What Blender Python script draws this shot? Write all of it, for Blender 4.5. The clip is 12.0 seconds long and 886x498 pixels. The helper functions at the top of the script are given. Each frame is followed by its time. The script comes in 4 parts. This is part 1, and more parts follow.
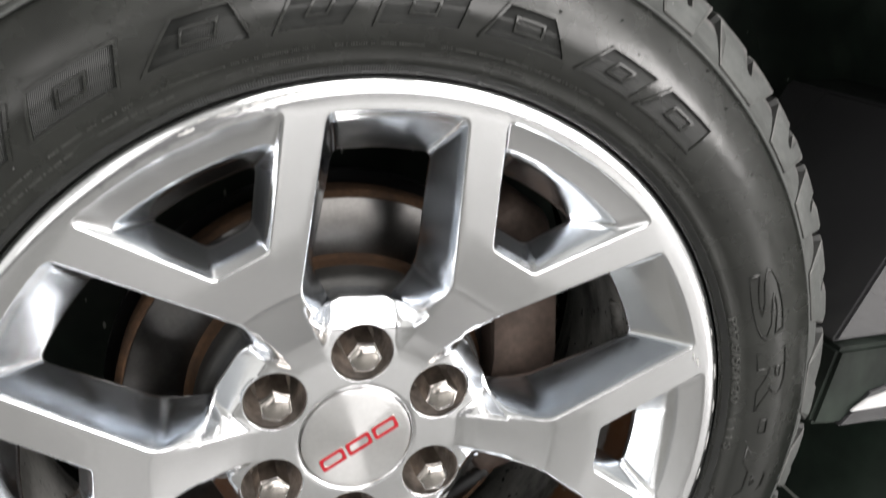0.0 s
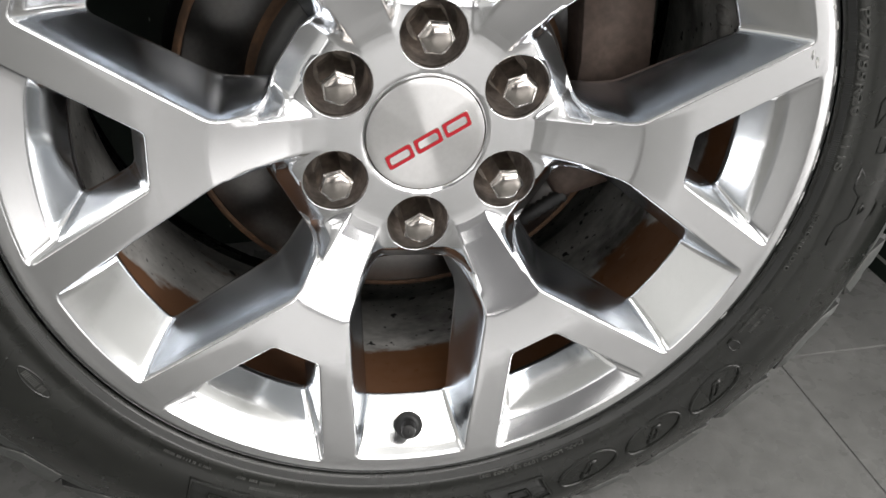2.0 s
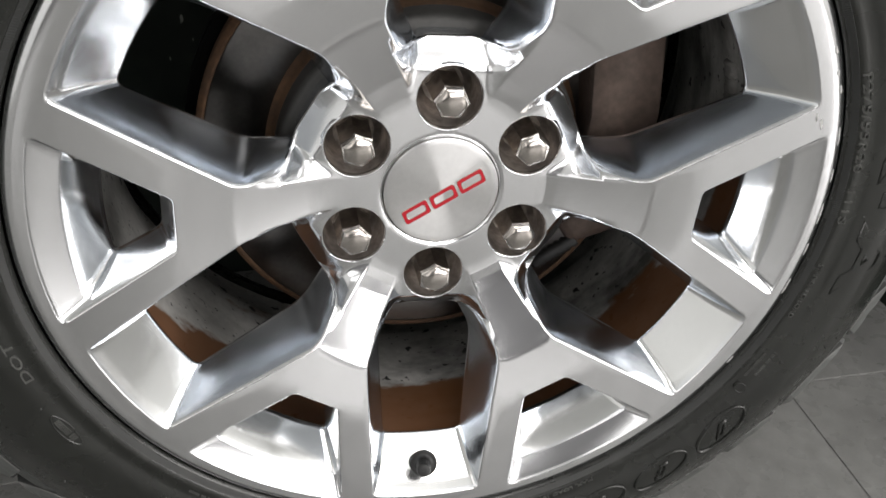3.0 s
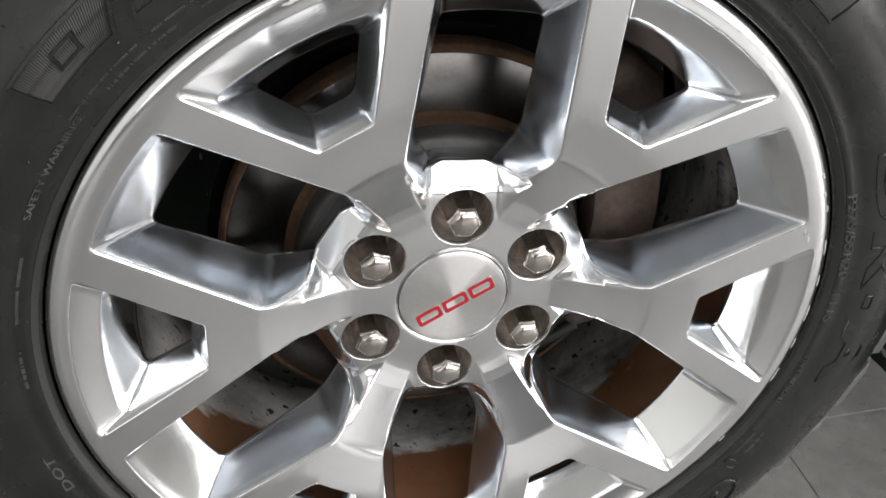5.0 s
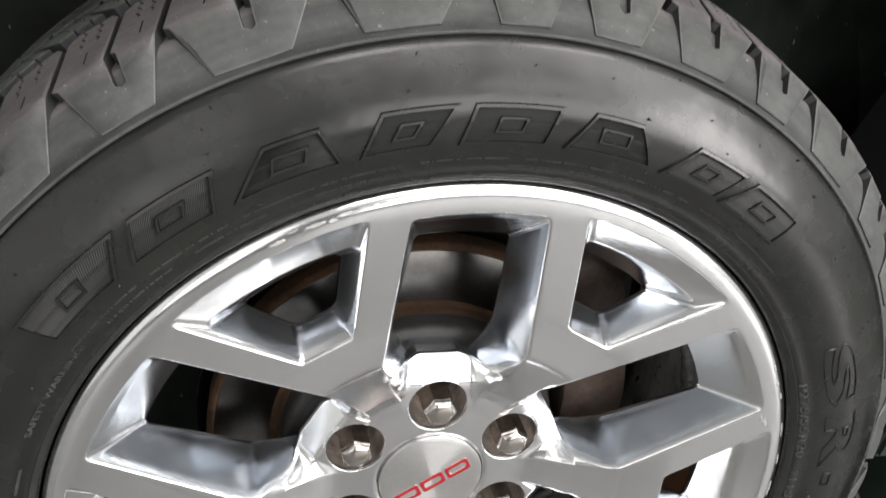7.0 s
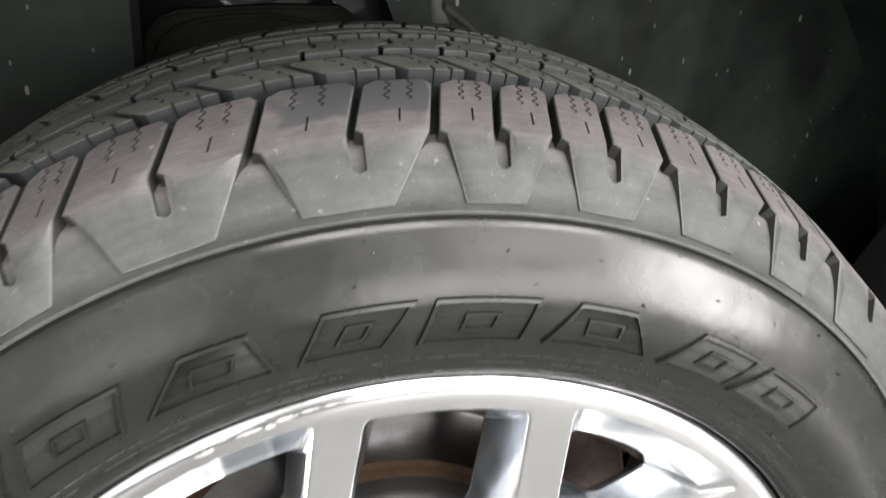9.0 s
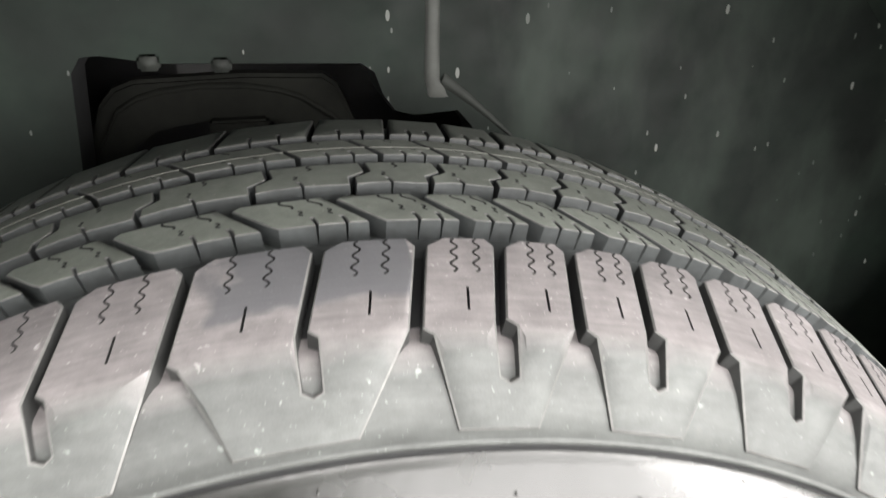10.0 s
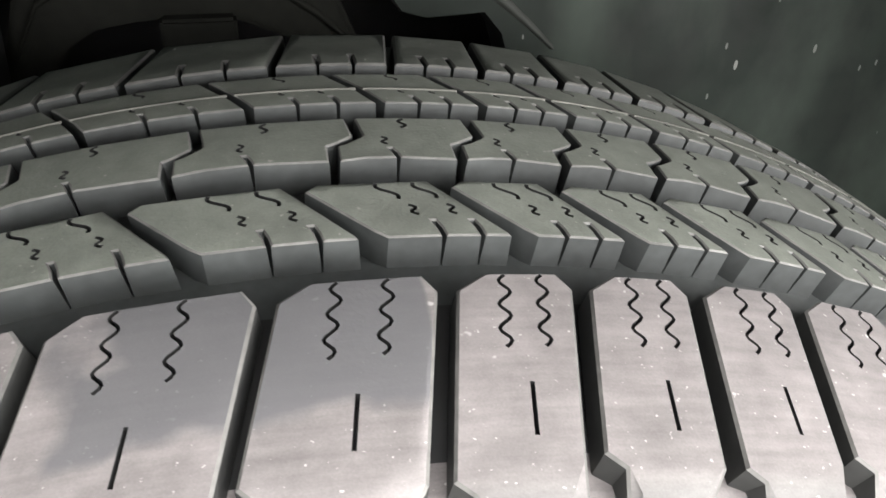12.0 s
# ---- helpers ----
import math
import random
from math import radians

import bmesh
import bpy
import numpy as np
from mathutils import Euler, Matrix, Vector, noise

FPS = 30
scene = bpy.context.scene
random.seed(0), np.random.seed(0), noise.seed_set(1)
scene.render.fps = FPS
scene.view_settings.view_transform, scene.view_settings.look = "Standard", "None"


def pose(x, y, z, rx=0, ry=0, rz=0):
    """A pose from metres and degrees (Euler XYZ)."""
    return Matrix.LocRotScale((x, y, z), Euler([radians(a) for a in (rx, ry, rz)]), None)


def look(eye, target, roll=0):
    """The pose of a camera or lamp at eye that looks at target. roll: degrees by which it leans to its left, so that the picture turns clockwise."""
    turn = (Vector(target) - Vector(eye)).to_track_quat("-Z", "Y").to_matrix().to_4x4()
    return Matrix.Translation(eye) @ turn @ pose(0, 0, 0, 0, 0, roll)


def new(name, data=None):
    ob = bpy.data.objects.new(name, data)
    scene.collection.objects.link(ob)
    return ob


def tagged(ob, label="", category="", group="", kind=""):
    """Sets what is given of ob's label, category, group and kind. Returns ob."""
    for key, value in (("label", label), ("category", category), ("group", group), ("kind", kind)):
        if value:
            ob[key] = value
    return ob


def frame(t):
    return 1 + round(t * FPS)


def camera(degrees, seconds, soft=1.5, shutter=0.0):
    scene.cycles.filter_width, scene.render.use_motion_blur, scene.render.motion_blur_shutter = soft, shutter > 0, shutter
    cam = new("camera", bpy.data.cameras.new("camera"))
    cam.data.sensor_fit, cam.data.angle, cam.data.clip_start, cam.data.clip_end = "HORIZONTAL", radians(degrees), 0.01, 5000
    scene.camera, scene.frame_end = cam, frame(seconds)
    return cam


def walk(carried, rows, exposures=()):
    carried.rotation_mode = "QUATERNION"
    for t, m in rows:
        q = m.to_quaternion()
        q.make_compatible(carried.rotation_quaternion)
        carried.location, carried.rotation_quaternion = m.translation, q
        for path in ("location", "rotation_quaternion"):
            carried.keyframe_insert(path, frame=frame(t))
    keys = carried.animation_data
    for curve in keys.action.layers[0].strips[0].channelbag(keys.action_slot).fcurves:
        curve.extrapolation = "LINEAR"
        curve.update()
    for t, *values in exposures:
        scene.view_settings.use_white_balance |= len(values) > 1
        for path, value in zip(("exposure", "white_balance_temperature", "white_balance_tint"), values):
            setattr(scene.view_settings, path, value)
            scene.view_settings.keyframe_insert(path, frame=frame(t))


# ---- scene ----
EXPOSURES = [(0.0, 0.34), (1.0, 0.0), (2.5, -0.04), (6.0, 0.04), (7.0, 0.16), (9.0, 0.9), (9.5, 1.28), (10.0, 1.76), (10.5, 2.08), (12.0, 1.99)]
cam = camera(55.04, 12.0, soft=1.5, shutter=0.4)
# seconds, eye x y z, yaw to the left, pitch up, roll
ROWS = [
    (0, -0.1044, -0.4756, 0.7479, -17.63, -20.84, 1.48),
    (0.5, -0.0986, -0.4753, 0.7098, -16.68, -24.51, 2.18),
    (1, -0.1016, -0.4793, 0.6730, -14.83, -27.12, 1.85),
    (1.5, -0.0976, -0.4734, 0.6458, -12.86, -30.59, 1.37),
    (2, -0.0961, -0.4685, 0.6381, -11.92, -32.37, 1.12),
    (2.5, -0.1002, -0.4685, 0.6611, -11.33, -32.76, 0.90),
    (3, -0.0992, -0.4625, 0.6851, -11.14, -32.95, 0.76),
    (3.2, -0.0972, -0.4575, 0.6975, -10.84, -33.32, 0.62),
    (4.8, -0.1135, -0.4464, 0.7791, -12.01, -34.37, 0.79),
    (5, -0.1150, -0.4373, 0.7839, -12.34, -34.63, 1.06),
    (5.5, -0.1093, -0.4290, 0.8047, -12.46, -34.67, 0.98),
    (6, -0.1082, -0.4218, 0.8342, -12.71, -33.09, 1.07),
    (6.5, -0.1081, -0.4226, 0.8551, -12.99, -31.12, 1.18),
    (7, -0.1045, -0.4320, 0.8715, -12.94, -29.00, 1.16),
    (7.2, -0.1041, -0.4354, 0.8753, -12.83, -28.00, 1.11),
    (8.8, -0.0774, -0.3641, 0.9202, -13.27, -27.97, 1.16),
    (9, -0.0585, -0.3317, 0.9164, -12.34, -27.56, 0.89),
    (9.5, -0.0363, -0.2710, 0.9336, -11.77, -27.36, 0.61),
    (10, -0.0249, -0.2073, 0.9418, -11.81, -27.51, 0.93),
    (10.5, -0.0129, -0.1256, 0.9296, -11.71, -28.67, 1.71),
    (11, -0.0087, -0.0920, 0.9166, -11.43, -31.46, 1.76),
    (11.5, -0.0122, -0.0731, 0.9116, -11.68, -33.62, 2.10),
    (12, -0.0058, -0.0655, 0.9075, -11.96, -35.22, 2.19),
]


def aim(x, y, z, yaw, pitch, roll):
    a, b = radians(yaw), radians(pitch)
    way = Vector((-math.sin(a) * math.cos(b), math.cos(a) * math.cos(b), math.sin(b)))
    return look((x, y, z), Vector((x, y, z)) + way, roll)


walk(cam, [(t, aim(*row)) for t, *row in ROWS], EXPOSURES)

# ---- light: a bright showroom under ceiling lamps ----
world = bpy.data.worlds.new("world")
scene.world = world
world.use_nodes = True
world.node_tree.nodes["Background"].inputs[0].default_value = (0.80, 0.86, 0.84, 1)
world.node_tree.nodes["Background"].inputs[1].default_value = 0.2


def area(name, x, y, z, sx, sy, watts, target=None, colour=(1.0, 0.96, 0.945)):
    data = bpy.data.lights.new(name, "AREA")
    data.shape, data.size, data.size_y, data.energy, data.color = "RECTANGLE", sx, sy, watts, colour
    ob = new(name, data)
    ob.matrix_world = look((x, y, z), target or (x, y + 0.001, 0))
    return ob


for x, y, sx, sy, watts in ((0.1, -1.8, 1.5, 0.9, 34), (2.0, -1.8, 1.5, 0.9, 38), (3.4, -2.6, 1.2, 0.6, 18), (2.0, -3.8, 1.5, 0.9, 14), (-2.4, -3.6, 1.5, 0.9, 10)):
    area("ceiling_lamp", x, y, 3.15, sx, sy, watts)
# unseen windows, assumed from the tyre's reflections; their lamps brighten tyre and rim
area("assumed_window_light", 4.52, -3.60, 1.825, 2.6, 2.15, 215, (0.0, -3.60, 1.825), (1.0, 0.965, 0.945))
area("assumed_window_light", 2.2, -5.02, 1.825, 4.4, 2.15, 128, (2.2, 0.0, 1.825), (1.0, 0.965, 0.945))
area("assumed_window_light", -3.0, -5.02, 1.825, 2.4, 2.15, 28, (-3.0, 0.0, 1.825), (1.0, 0.965, 0.945))

# ---- materials ----
def material(name, colour, rough=0.5, metal=0.0, grain=(), bump=0.0, bump_scale=300.0, spots=(), coat=0.0, rough_var=0.0):
    """A principled material. grain: (scale, darker factor, lighter factor) pairs, mottling at those sizes; spots: (scale, threshold, colour)."""
    m = bpy.data.materials.new(name)
    m.use_nodes = True
    nt = m.node_tree
    b = nt.nodes["Principled BSDF"]
    b.inputs["Roughness"].default_value, b.inputs["Metallic"].default_value = rough, metal
    b.inputs["Coat Weight"].default_value = coat
    co = nt.nodes.new("ShaderNodeTexCoord").outputs["Object"]
    rgb = nt.nodes.new("ShaderNodeRGB")
    rgb.outputs[0].default_value = (*colour, 1)
    col = rgb.outputs[0]

    def noise_at(scale, detail=4.0):
        n = nt.nodes.new("ShaderNodeTexNoise")
        n.inputs["Scale"].default_value, n.inputs["Detail"].default_value = scale, detail
        nt.links.new(co, n.inputs["Vector"])
        return n.outputs["Fac"]

    def remap(value, a, b2, lo, hi):
        r = nt.nodes.new("ShaderNodeMapRange")
        for i, v in enumerate((a, b2, lo, hi)):
            r.inputs[i + 1].default_value = v
        nt.links.new(value, r.inputs[0])
        return r.outputs[0]

    def mix(fac, c1, c2, kind="MIX"):
        x = nt.nodes.new("ShaderNodeMix")
        x.data_type, x.blend_type = "RGBA", kind
        for sock, v in ((x.inputs[0], fac), (x.inputs[6], c1), (x.inputs[7], c2)):
            if isinstance(v, bpy.types.NodeSocket):
                nt.links.new(v, sock)
            elif isinstance(v, tuple):
                sock.default_value = (*v, 1)
            else:
                sock.default_value = v
        return x.outputs[2]

    for scale, lo, hi in grain:
        v = remap(noise_at(scale), 0.3, 0.7, lo, hi)
        col = mix(1.0, col, v, "MULTIPLY")
    for scale, edge, tint in spots:
        col = mix(remap(noise_at(scale, 2.0), edge, edge + 0.04, 0.0, 1.0), col, tint)
    nt.links.new(col, b.inputs["Base Color"])
    if rough_var:
        nt.links.new(remap(noise_at(40), 0.3, 0.7, rough - rough_var, rough + rough_var), b.inputs["Roughness"])
    if bump:
        bp = nt.nodes.new("ShaderNodeBump")
        bp.inputs["Strength"].default_value, bp.inputs["Distance"].default_value = 1.0, bump
        nt.links.new(noise_at(bump_scale), bp.inputs["Height"])
        nt.links.new(bp.outputs[0], b.inputs["Normal"])
    return m


ALLOY = material("machined alloy", (0.83, 0.838, 0.852), 0.15, 1.0, grain=((25, 0.97, 1.01), (400, 0.985, 1.01)), rough_var=0.015)
SATIN = material("satin alloy", (0.83, 0.838, 0.84), 0.13, 1.0, grain=((20, 0.95, 1.02), (300, 0.98, 1.01)), rough_var=0.03)
POLISH = material("polished alloy", (0.83, 0.845, 0.87), 0.17, 1.0, grain=((30, 0.95, 1.02), (8, 0.96, 1.02)), rough_var=0.015)
# walls of the rim's holes: their dark bluish reflections are put into the tint
HAZE = material("hazy alloy with dark reflections tinted in", (0.65, 0.685, 0.73), 0.21, 1.0, grain=((30, 0.95, 1.02), (9, 0.93, 1.03)), rough_var=0.05)
BRUSHED = material("brushed cap metal", (0.84, 0.84, 0.84), 0.32, 1.0, grain=((300, 0.97, 1.02),))
DISC = material("brake disc steel", (0.16, 0.155, 0.15), 0.30, 1.0, grain=((40, 0.85, 1.08), (300, 0.9, 1.05)))
for metal, amount in ((BRUSHED, 0.9), (ALLOY, 0.3), (DISC, 0.9)):  # turned on a lathe: fine rings round the axle
    nodes = metal.node_tree
    tangent = nodes.nodes.new("ShaderNodeTangent")
    tangent.direction_type, tangent.axis = "RADIAL", "Y"
    nodes.links.new(tangent.outputs[0], nodes.nodes["Principled BSDF"].inputs["Tangent"])
    nodes.nodes["Principled BSDF"].inputs["Anisotropic"].default_value = amount
    nodes.nodes["Principled BSDF"].inputs["Anisotropic Rotation"].default_value = 0.25
BARREL = material("dusty barrel metal", (0.66, 0.65, 0.62), 0.42, 0.35, grain=((14, 0.75, 1.12), (120, 0.85, 1.08)), spots=((75, 0.66, (0.03, 0.03, 0.028)), (180, 0.68, (0.03, 0.03, 0.028))))
LEAD = material("dull lead", (0.30, 0.29, 0.275), 0.6, 0.4, grain=((90, 0.6, 1.2),), bump=0.0008, bump_scale=260)
CHROME = material("worn chrome", (0.62, 0.58, 0.54), 0.16, 1.0, grain=((60, 0.75, 1.08), (400, 0.9, 1.05)), rough_var=0.08)
SIDEWALL = material("sidewall rubber", (0.0112, 0.0120, 0.0104), 0.26, 0.0, grain=((6, 0.75, 1.35), (40, 0.85, 1.15), (300, 0.9, 1.1)), bump=0.0007, bump_scale=26, rough_var=0.05)
SIDEWALL.node_tree.nodes["Principled BSDF"].inputs["Specular IOR Level"].default_value = 0.56
RIBBED = material("ribbed rubber", (0.015, 0.016, 0.015), 0.5, 0.0, grain=((40, 0.8, 1.2),))
# small print far paler than the sidewall: its glints are put into the colour
PRINT = material("rubbed lettering, glints mixed in", (0.060, 0.061, 0.057), 0.5, 0.0, grain=((60, 0.6, 1.3),))
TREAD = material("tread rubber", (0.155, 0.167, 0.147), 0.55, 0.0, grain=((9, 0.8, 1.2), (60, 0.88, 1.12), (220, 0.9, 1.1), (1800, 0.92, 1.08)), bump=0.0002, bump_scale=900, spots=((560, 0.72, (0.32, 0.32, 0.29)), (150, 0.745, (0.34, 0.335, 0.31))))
# rubber below the tops: clean, with the shade between blocks in its colour
CLEAN_SHADED = material("clean, shaded groove rubber", (0.043, 0.047, 0.047), 0.5, 0.0, grain=((30, 0.75, 1.25), (300, 0.85, 1.15)))
SHADED_FLANK = material("shaded block flank rubber", (0.030, 0.031, 0.030), 0.55, 0.0, grain=((30, 0.75, 1.25), (300, 0.85, 1.15)))
# near black for cuts and cross grooves: their deep shade as colour
GROOVE = material("shaded groove rubber", (0.016, 0.0165, 0.017), 0.6, 0.0, grain=((40, 0.8, 1.2),))
DUSTY = material("dusty tread rubber", (0.161, 0.150, 0.149), 0.62, 0.0, grain=((11, 0.78, 1.2), (70, 0.88, 1.1), (220, 0.92, 1.08), (1800, 0.92, 1.08)), bump=0.0001, bump_scale=900, spots=((640, 0.70, (0.32, 0.31, 0.30)), (170, 0.725, (0.36, 0.35, 0.34))))
WORN = material("scuffed rubber edge", (0.135, 0.134, 0.128), 0.65, 0.0, grain=((25, 0.6, 1.15), (300, 0.8, 1.15)))
PALE = material("pale mould line", (0.15, 0.15, 0.135), 0.6, 0.0, grain=((40, 0.5, 1.1),))
HAT = material("dusty grey disc hat", (0.062, 0.061, 0.058), 0.5, 0.4, grain=((16, 0.75, 1.2), (200, 0.88, 1.1)))
RUST = material("brown rust", (0.066, 0.034, 0.016), 0.85, 0.0, grain=((35, 0.6, 1.4), (220, 0.75, 1.25)), bump=0.0002, bump_scale=500)
CALIPER = material("dull brown iron", (0.085, 0.061, 0.049), 0.6, 0.3, grain=((25, 0.7, 1.25), (200, 0.85, 1.15)))
RUBBER = material("black rubber", (0.011, 0.011, 0.011), 0.5, 0.0, grain=((200, 0.8, 1.2),))
GRIMY = material("grimy nut seat", (0.42, 0.385, 0.355), 0.36, 0.8, grain=((60, 0.5, 1.3), (300, 0.8, 1.1)))
SCUFF = material("scuffed bare alloy", (0.62, 0.62, 0.61), 0.6, 0.7, grain=((500, 0.8, 1.1),), bump=0.0003, bump_scale=700)
PLASTIC = material("black plastic liner", (0.0098, 0.0165, 0.0120), 0.58, 0.0, grain=((3.5, 0.5, 1.6), (14, 0.7, 1.35), (60, 0.88, 1.12)), bump=0.00012, bump_scale=60, rough_var=0.1)
PLASTIC.node_tree.nodes["Principled BSDF"].inputs["Specular IOR Level"].default_value = 0.36
DUST = material("dust on dark plastic", (0.045, 0.050, 0.044), 0.7, 0.0, grain=((30, 0.6, 1.2),))
# paler than the liner: the ridge's lit edge is put into the colour
LIT_RIDGE = material("lit-edge pale plastic", (0.12, 0.125, 0.115), 0.6, 0.0, grain=((30, 0.7, 1.2),))
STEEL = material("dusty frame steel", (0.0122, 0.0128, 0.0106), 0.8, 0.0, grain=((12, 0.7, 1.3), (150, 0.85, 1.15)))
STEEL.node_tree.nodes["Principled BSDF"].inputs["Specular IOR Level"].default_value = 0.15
TILE = material("grey floor tile", (0.196, 0.197, 0.190), 0.30, 0.0, grain=((4, 0.85, 1.2), (45, 0.88, 1.1), (300, 0.95, 1.05)), rough_var=0.08)
GROUT = material("pale grout", (0.23, 0.23, 0.225), 0.8, grain=((60, 0.85, 1.1),))
PAINT = material("dark body paint", (0.03, 0.03, 0.032), 0.25, 0.0, coat=0.5)
RED = material("red enamel", (0.40, 0.007, 0.018), 0.3, 0.0)
WHITE = material("white insert", (0.72, 0.72, 0.72), 0.35, 0.0, grain=((40, 0.9, 1.05),))
WALL = material("white wall", (0.78, 0.79, 0.78), 0.7, grain=((2, 0.95, 1.03),))
DARK_WALL = material("dark grey wall", (0.20, 0.20, 0.205), 0.7, grain=((2, 0.9, 1.08),))

# each tile is cut from another stretch of the pattern
nodes = TILE.node_tree
which = nodes.nodes.new("ShaderNodeObjectInfo")
spread = nodes.nodes.new("ShaderNodeMath")
spread.operation = "MULTIPLY"
spread.inputs[1].default_value = 53.0
nodes.links.new(which.outputs["Random"], spread.inputs[0])
shift = nodes.nodes.new("ShaderNodeVectorMath")
for link in list(nodes.links):
    if link.from_node.bl_idname == "ShaderNodeTexCoord":
        goal = link.to_socket
        nodes.links.new(link.from_socket, shift.inputs[0])
        nodes.links.new(shift.outputs[0], goal)
nodes.links.new(spread.outputs[0], shift.inputs[1])

# pale flecks of dried dust on the liner, longer than wide
nodes = PLASTIC.node_tree
shader = nodes.nodes["Principled BSDF"]
below = shader.inputs["Base Color"].links[0].from_socket
place = nodes.nodes.new("ShaderNodeTexCoord").outputs["Object"]
for size, turn, few, tint in ((60.0, 0.3, 0.45, (0.26, 0.27, 0.25)), (110.0, -0.5, 0.60, (0.15, 0.16, 0.15)), (40.0, 0.7, 0.60, (0.20, 0.21, 0.20))):
    lay = nodes.nodes.new("ShaderNodeMapping")
    lay.inputs["Rotation"].default_value = (0.0, turn, 0.0)
    lay.inputs["Scale"].default_value = (1.0, 0.0, 0.38)
    nodes.links.new(place, lay.inputs[0])
    cells = nodes.nodes.new("ShaderNodeTexVoronoi")
    cells.inputs["Scale"].default_value = size
    nodes.links.new(lay.outputs[0], cells.inputs["Vector"])
    near = nodes.nodes.new("ShaderNodeMath")
    near.operation = "LESS_THAN"
    near.inputs[1].default_value = 0.092 if size > 50 else 0.055
    nodes.links.new(cells.outputs["Distance"], near.inputs[0])
    pick = nodes.nodes.new("ShaderNodeMath")
    pick.operation = "GREATER_THAN"
    pick.inputs[1].default_value = few
    channel = nodes.nodes.new("ShaderNodeSeparateColor")
    nodes.links.new(cells.outputs["Color"], channel.inputs[0])
    nodes.links.new(channel.outputs[0], pick.inputs[0])
    both = nodes.nodes.new("ShaderNodeMath")
    both.operation = "MULTIPLY"
    nodes.links.new(near.outputs[0], both.inputs[0])
    nodes.links.new(pick.outputs[0], both.inputs[1])
    fleck = nodes.nodes.new("ShaderNodeMix")
    fleck.data_type = "RGBA"
    fleck.inputs[7].default_value = (*tint, 1)
    nodes.links.new(both.outputs[0], fleck.inputs[0])
    nodes.links.new(below, fleck.inputs[6])
    below = fleck.outputs[2]
# a smeared film of dust beside the moulded ridge; brighter light there is put into it
axes = nodes.nodes.new("ShaderNodeSeparateXYZ")
nodes.links.new(place, axes.inputs[0])
smear = nodes.nodes.new("ShaderNodeMapping")
smear.inputs["Rotation"].default_value = (0.0, 0.6, 0.0)
smear.inputs["Scale"].default_value = (15.0, 15.0, 6.5)
nodes.links.new(place, smear.inputs[0])
cloudy = nodes.nodes.new("ShaderNodeTexNoise")
cloudy.inputs["Scale"].default_value, cloudy.inputs["Detail"].default_value = 1.0, 6.0
nodes.links.new(smear.outputs[0], cloudy.inputs["Vector"])


def ramp(value, a, b, lo, hi):
    r = nodes.nodes.new("ShaderNodeMapRange")
    for slot, v in enumerate((a, b, lo, hi)):
        r.inputs[slot + 1].default_value = v
    nodes.links.new(value, r.inputs[0])
    return r.outputs[0]


def add(a, b):
    m = nodes.nodes.new("ShaderNodeMath")
    nodes.links.new(a, m.inputs[0])
    nodes.links.new(b, m.inputs[1])
    return m.outputs[0]


def over(fac, below, tint):
    m = nodes.nodes.new("ShaderNodeMix")
    m.data_type = "RGBA"
    m.inputs[7].default_value = (*tint, 1)
    nodes.links.new(fac, m.inputs[0])
    nodes.links.new(below, m.inputs[6])
    return m.outputs[2]


dust_and_light = ramp(add(cloudy.outputs["Fac"], add(ramp(axes.outputs[0], 0.04, 0.16, -0.3, 0.0), ramp(axes.outputs[0], 0.42, 0.60, 0.0, -0.25))), 0.40, 0.66, 0.0, 0.85)
nodes.links.new(over(dust_and_light, below, (0.041, 0.055, 0.044)), shader.inputs["Base Color"])

# rust on the barrel: a ragged band behind the spokes, and brown stains streaked round it
nodes = BARREL.node_tree
shader = nodes.nodes["Principled BSDF"]
bare = shader.inputs["Base Color"].links[0].from_socket
place = nodes.nodes.new("ShaderNodeTexCoord").outputs["Object"]
axes = nodes.nodes.new("ShaderNodeSeparateXYZ")
nodes.links.new(place, axes.inputs[0])
streak = nodes.nodes.new("ShaderNodeMapping")
streak.inputs["Scale"].default_value = (1.0, 1.9, 1.0)
nodes.links.new(place, streak.inputs[0])
cloud = nodes.nodes.new("ShaderNodeTexNoise")
cloud.inputs["Scale"].default_value, cloud.inputs["Detail"].default_value, cloud.inputs["Roughness"].default_value = 9.0, 6.0, 0.6
nodes.links.new(streak.outputs[0], cloud.inputs["Vector"])
foot = ramp(axes.outputs[2], -0.235, -0.10, 0.16, 0.0)  # more of it where water stood, at the foot of the barrel
dry = ramp(axes.outputs[2], -0.12, 0.05, 0.0, -0.45)  # none of it on the upper half
rusted = ramp(add(add(add(ramp(axes.outputs[1], 0.080, 0.125, 0.45, -0.12), cloud.outputs["Fac"]), foot), dry), 0.60, 0.68, 0.0, 0.95)
# mottled grime; shade towards +x and at the foot is put into it
grime_and_shade = ramp(add(cloud.outputs["Fac"], add(ramp(axes.outputs[0], -0.10, 0.12, -0.20, 0.03), ramp(axes.outputs[2], -0.24, -0.19, 0.14, 0.0))), 0.46, 0.66, 0.0, 0.9)
shade = over(grime_and_shade, bare, (0.065, 0.062, 0.056))
nodes.links.new(over(rusted, shade, (0.20, 0.088, 0.036)), shader.inputs["Base Color"])

# a wiped patch over two of the dusty shoulder blocks: darker, bluish rubber where the dust is gone
nodes = DUSTY.node_tree
shader = nodes.nodes["Principled BSDF"]
dusted = shader.inputs["Base Color"].links[0].from_socket
place = nodes.nodes.new("ShaderNodeTexCoord").outputs["Object"]
patch = nodes.nodes.new("ShaderNodeTexNoise")
patch.inputs["Scale"].default_value, patch.inputs["Detail"].default_value = 48.0, 7.0
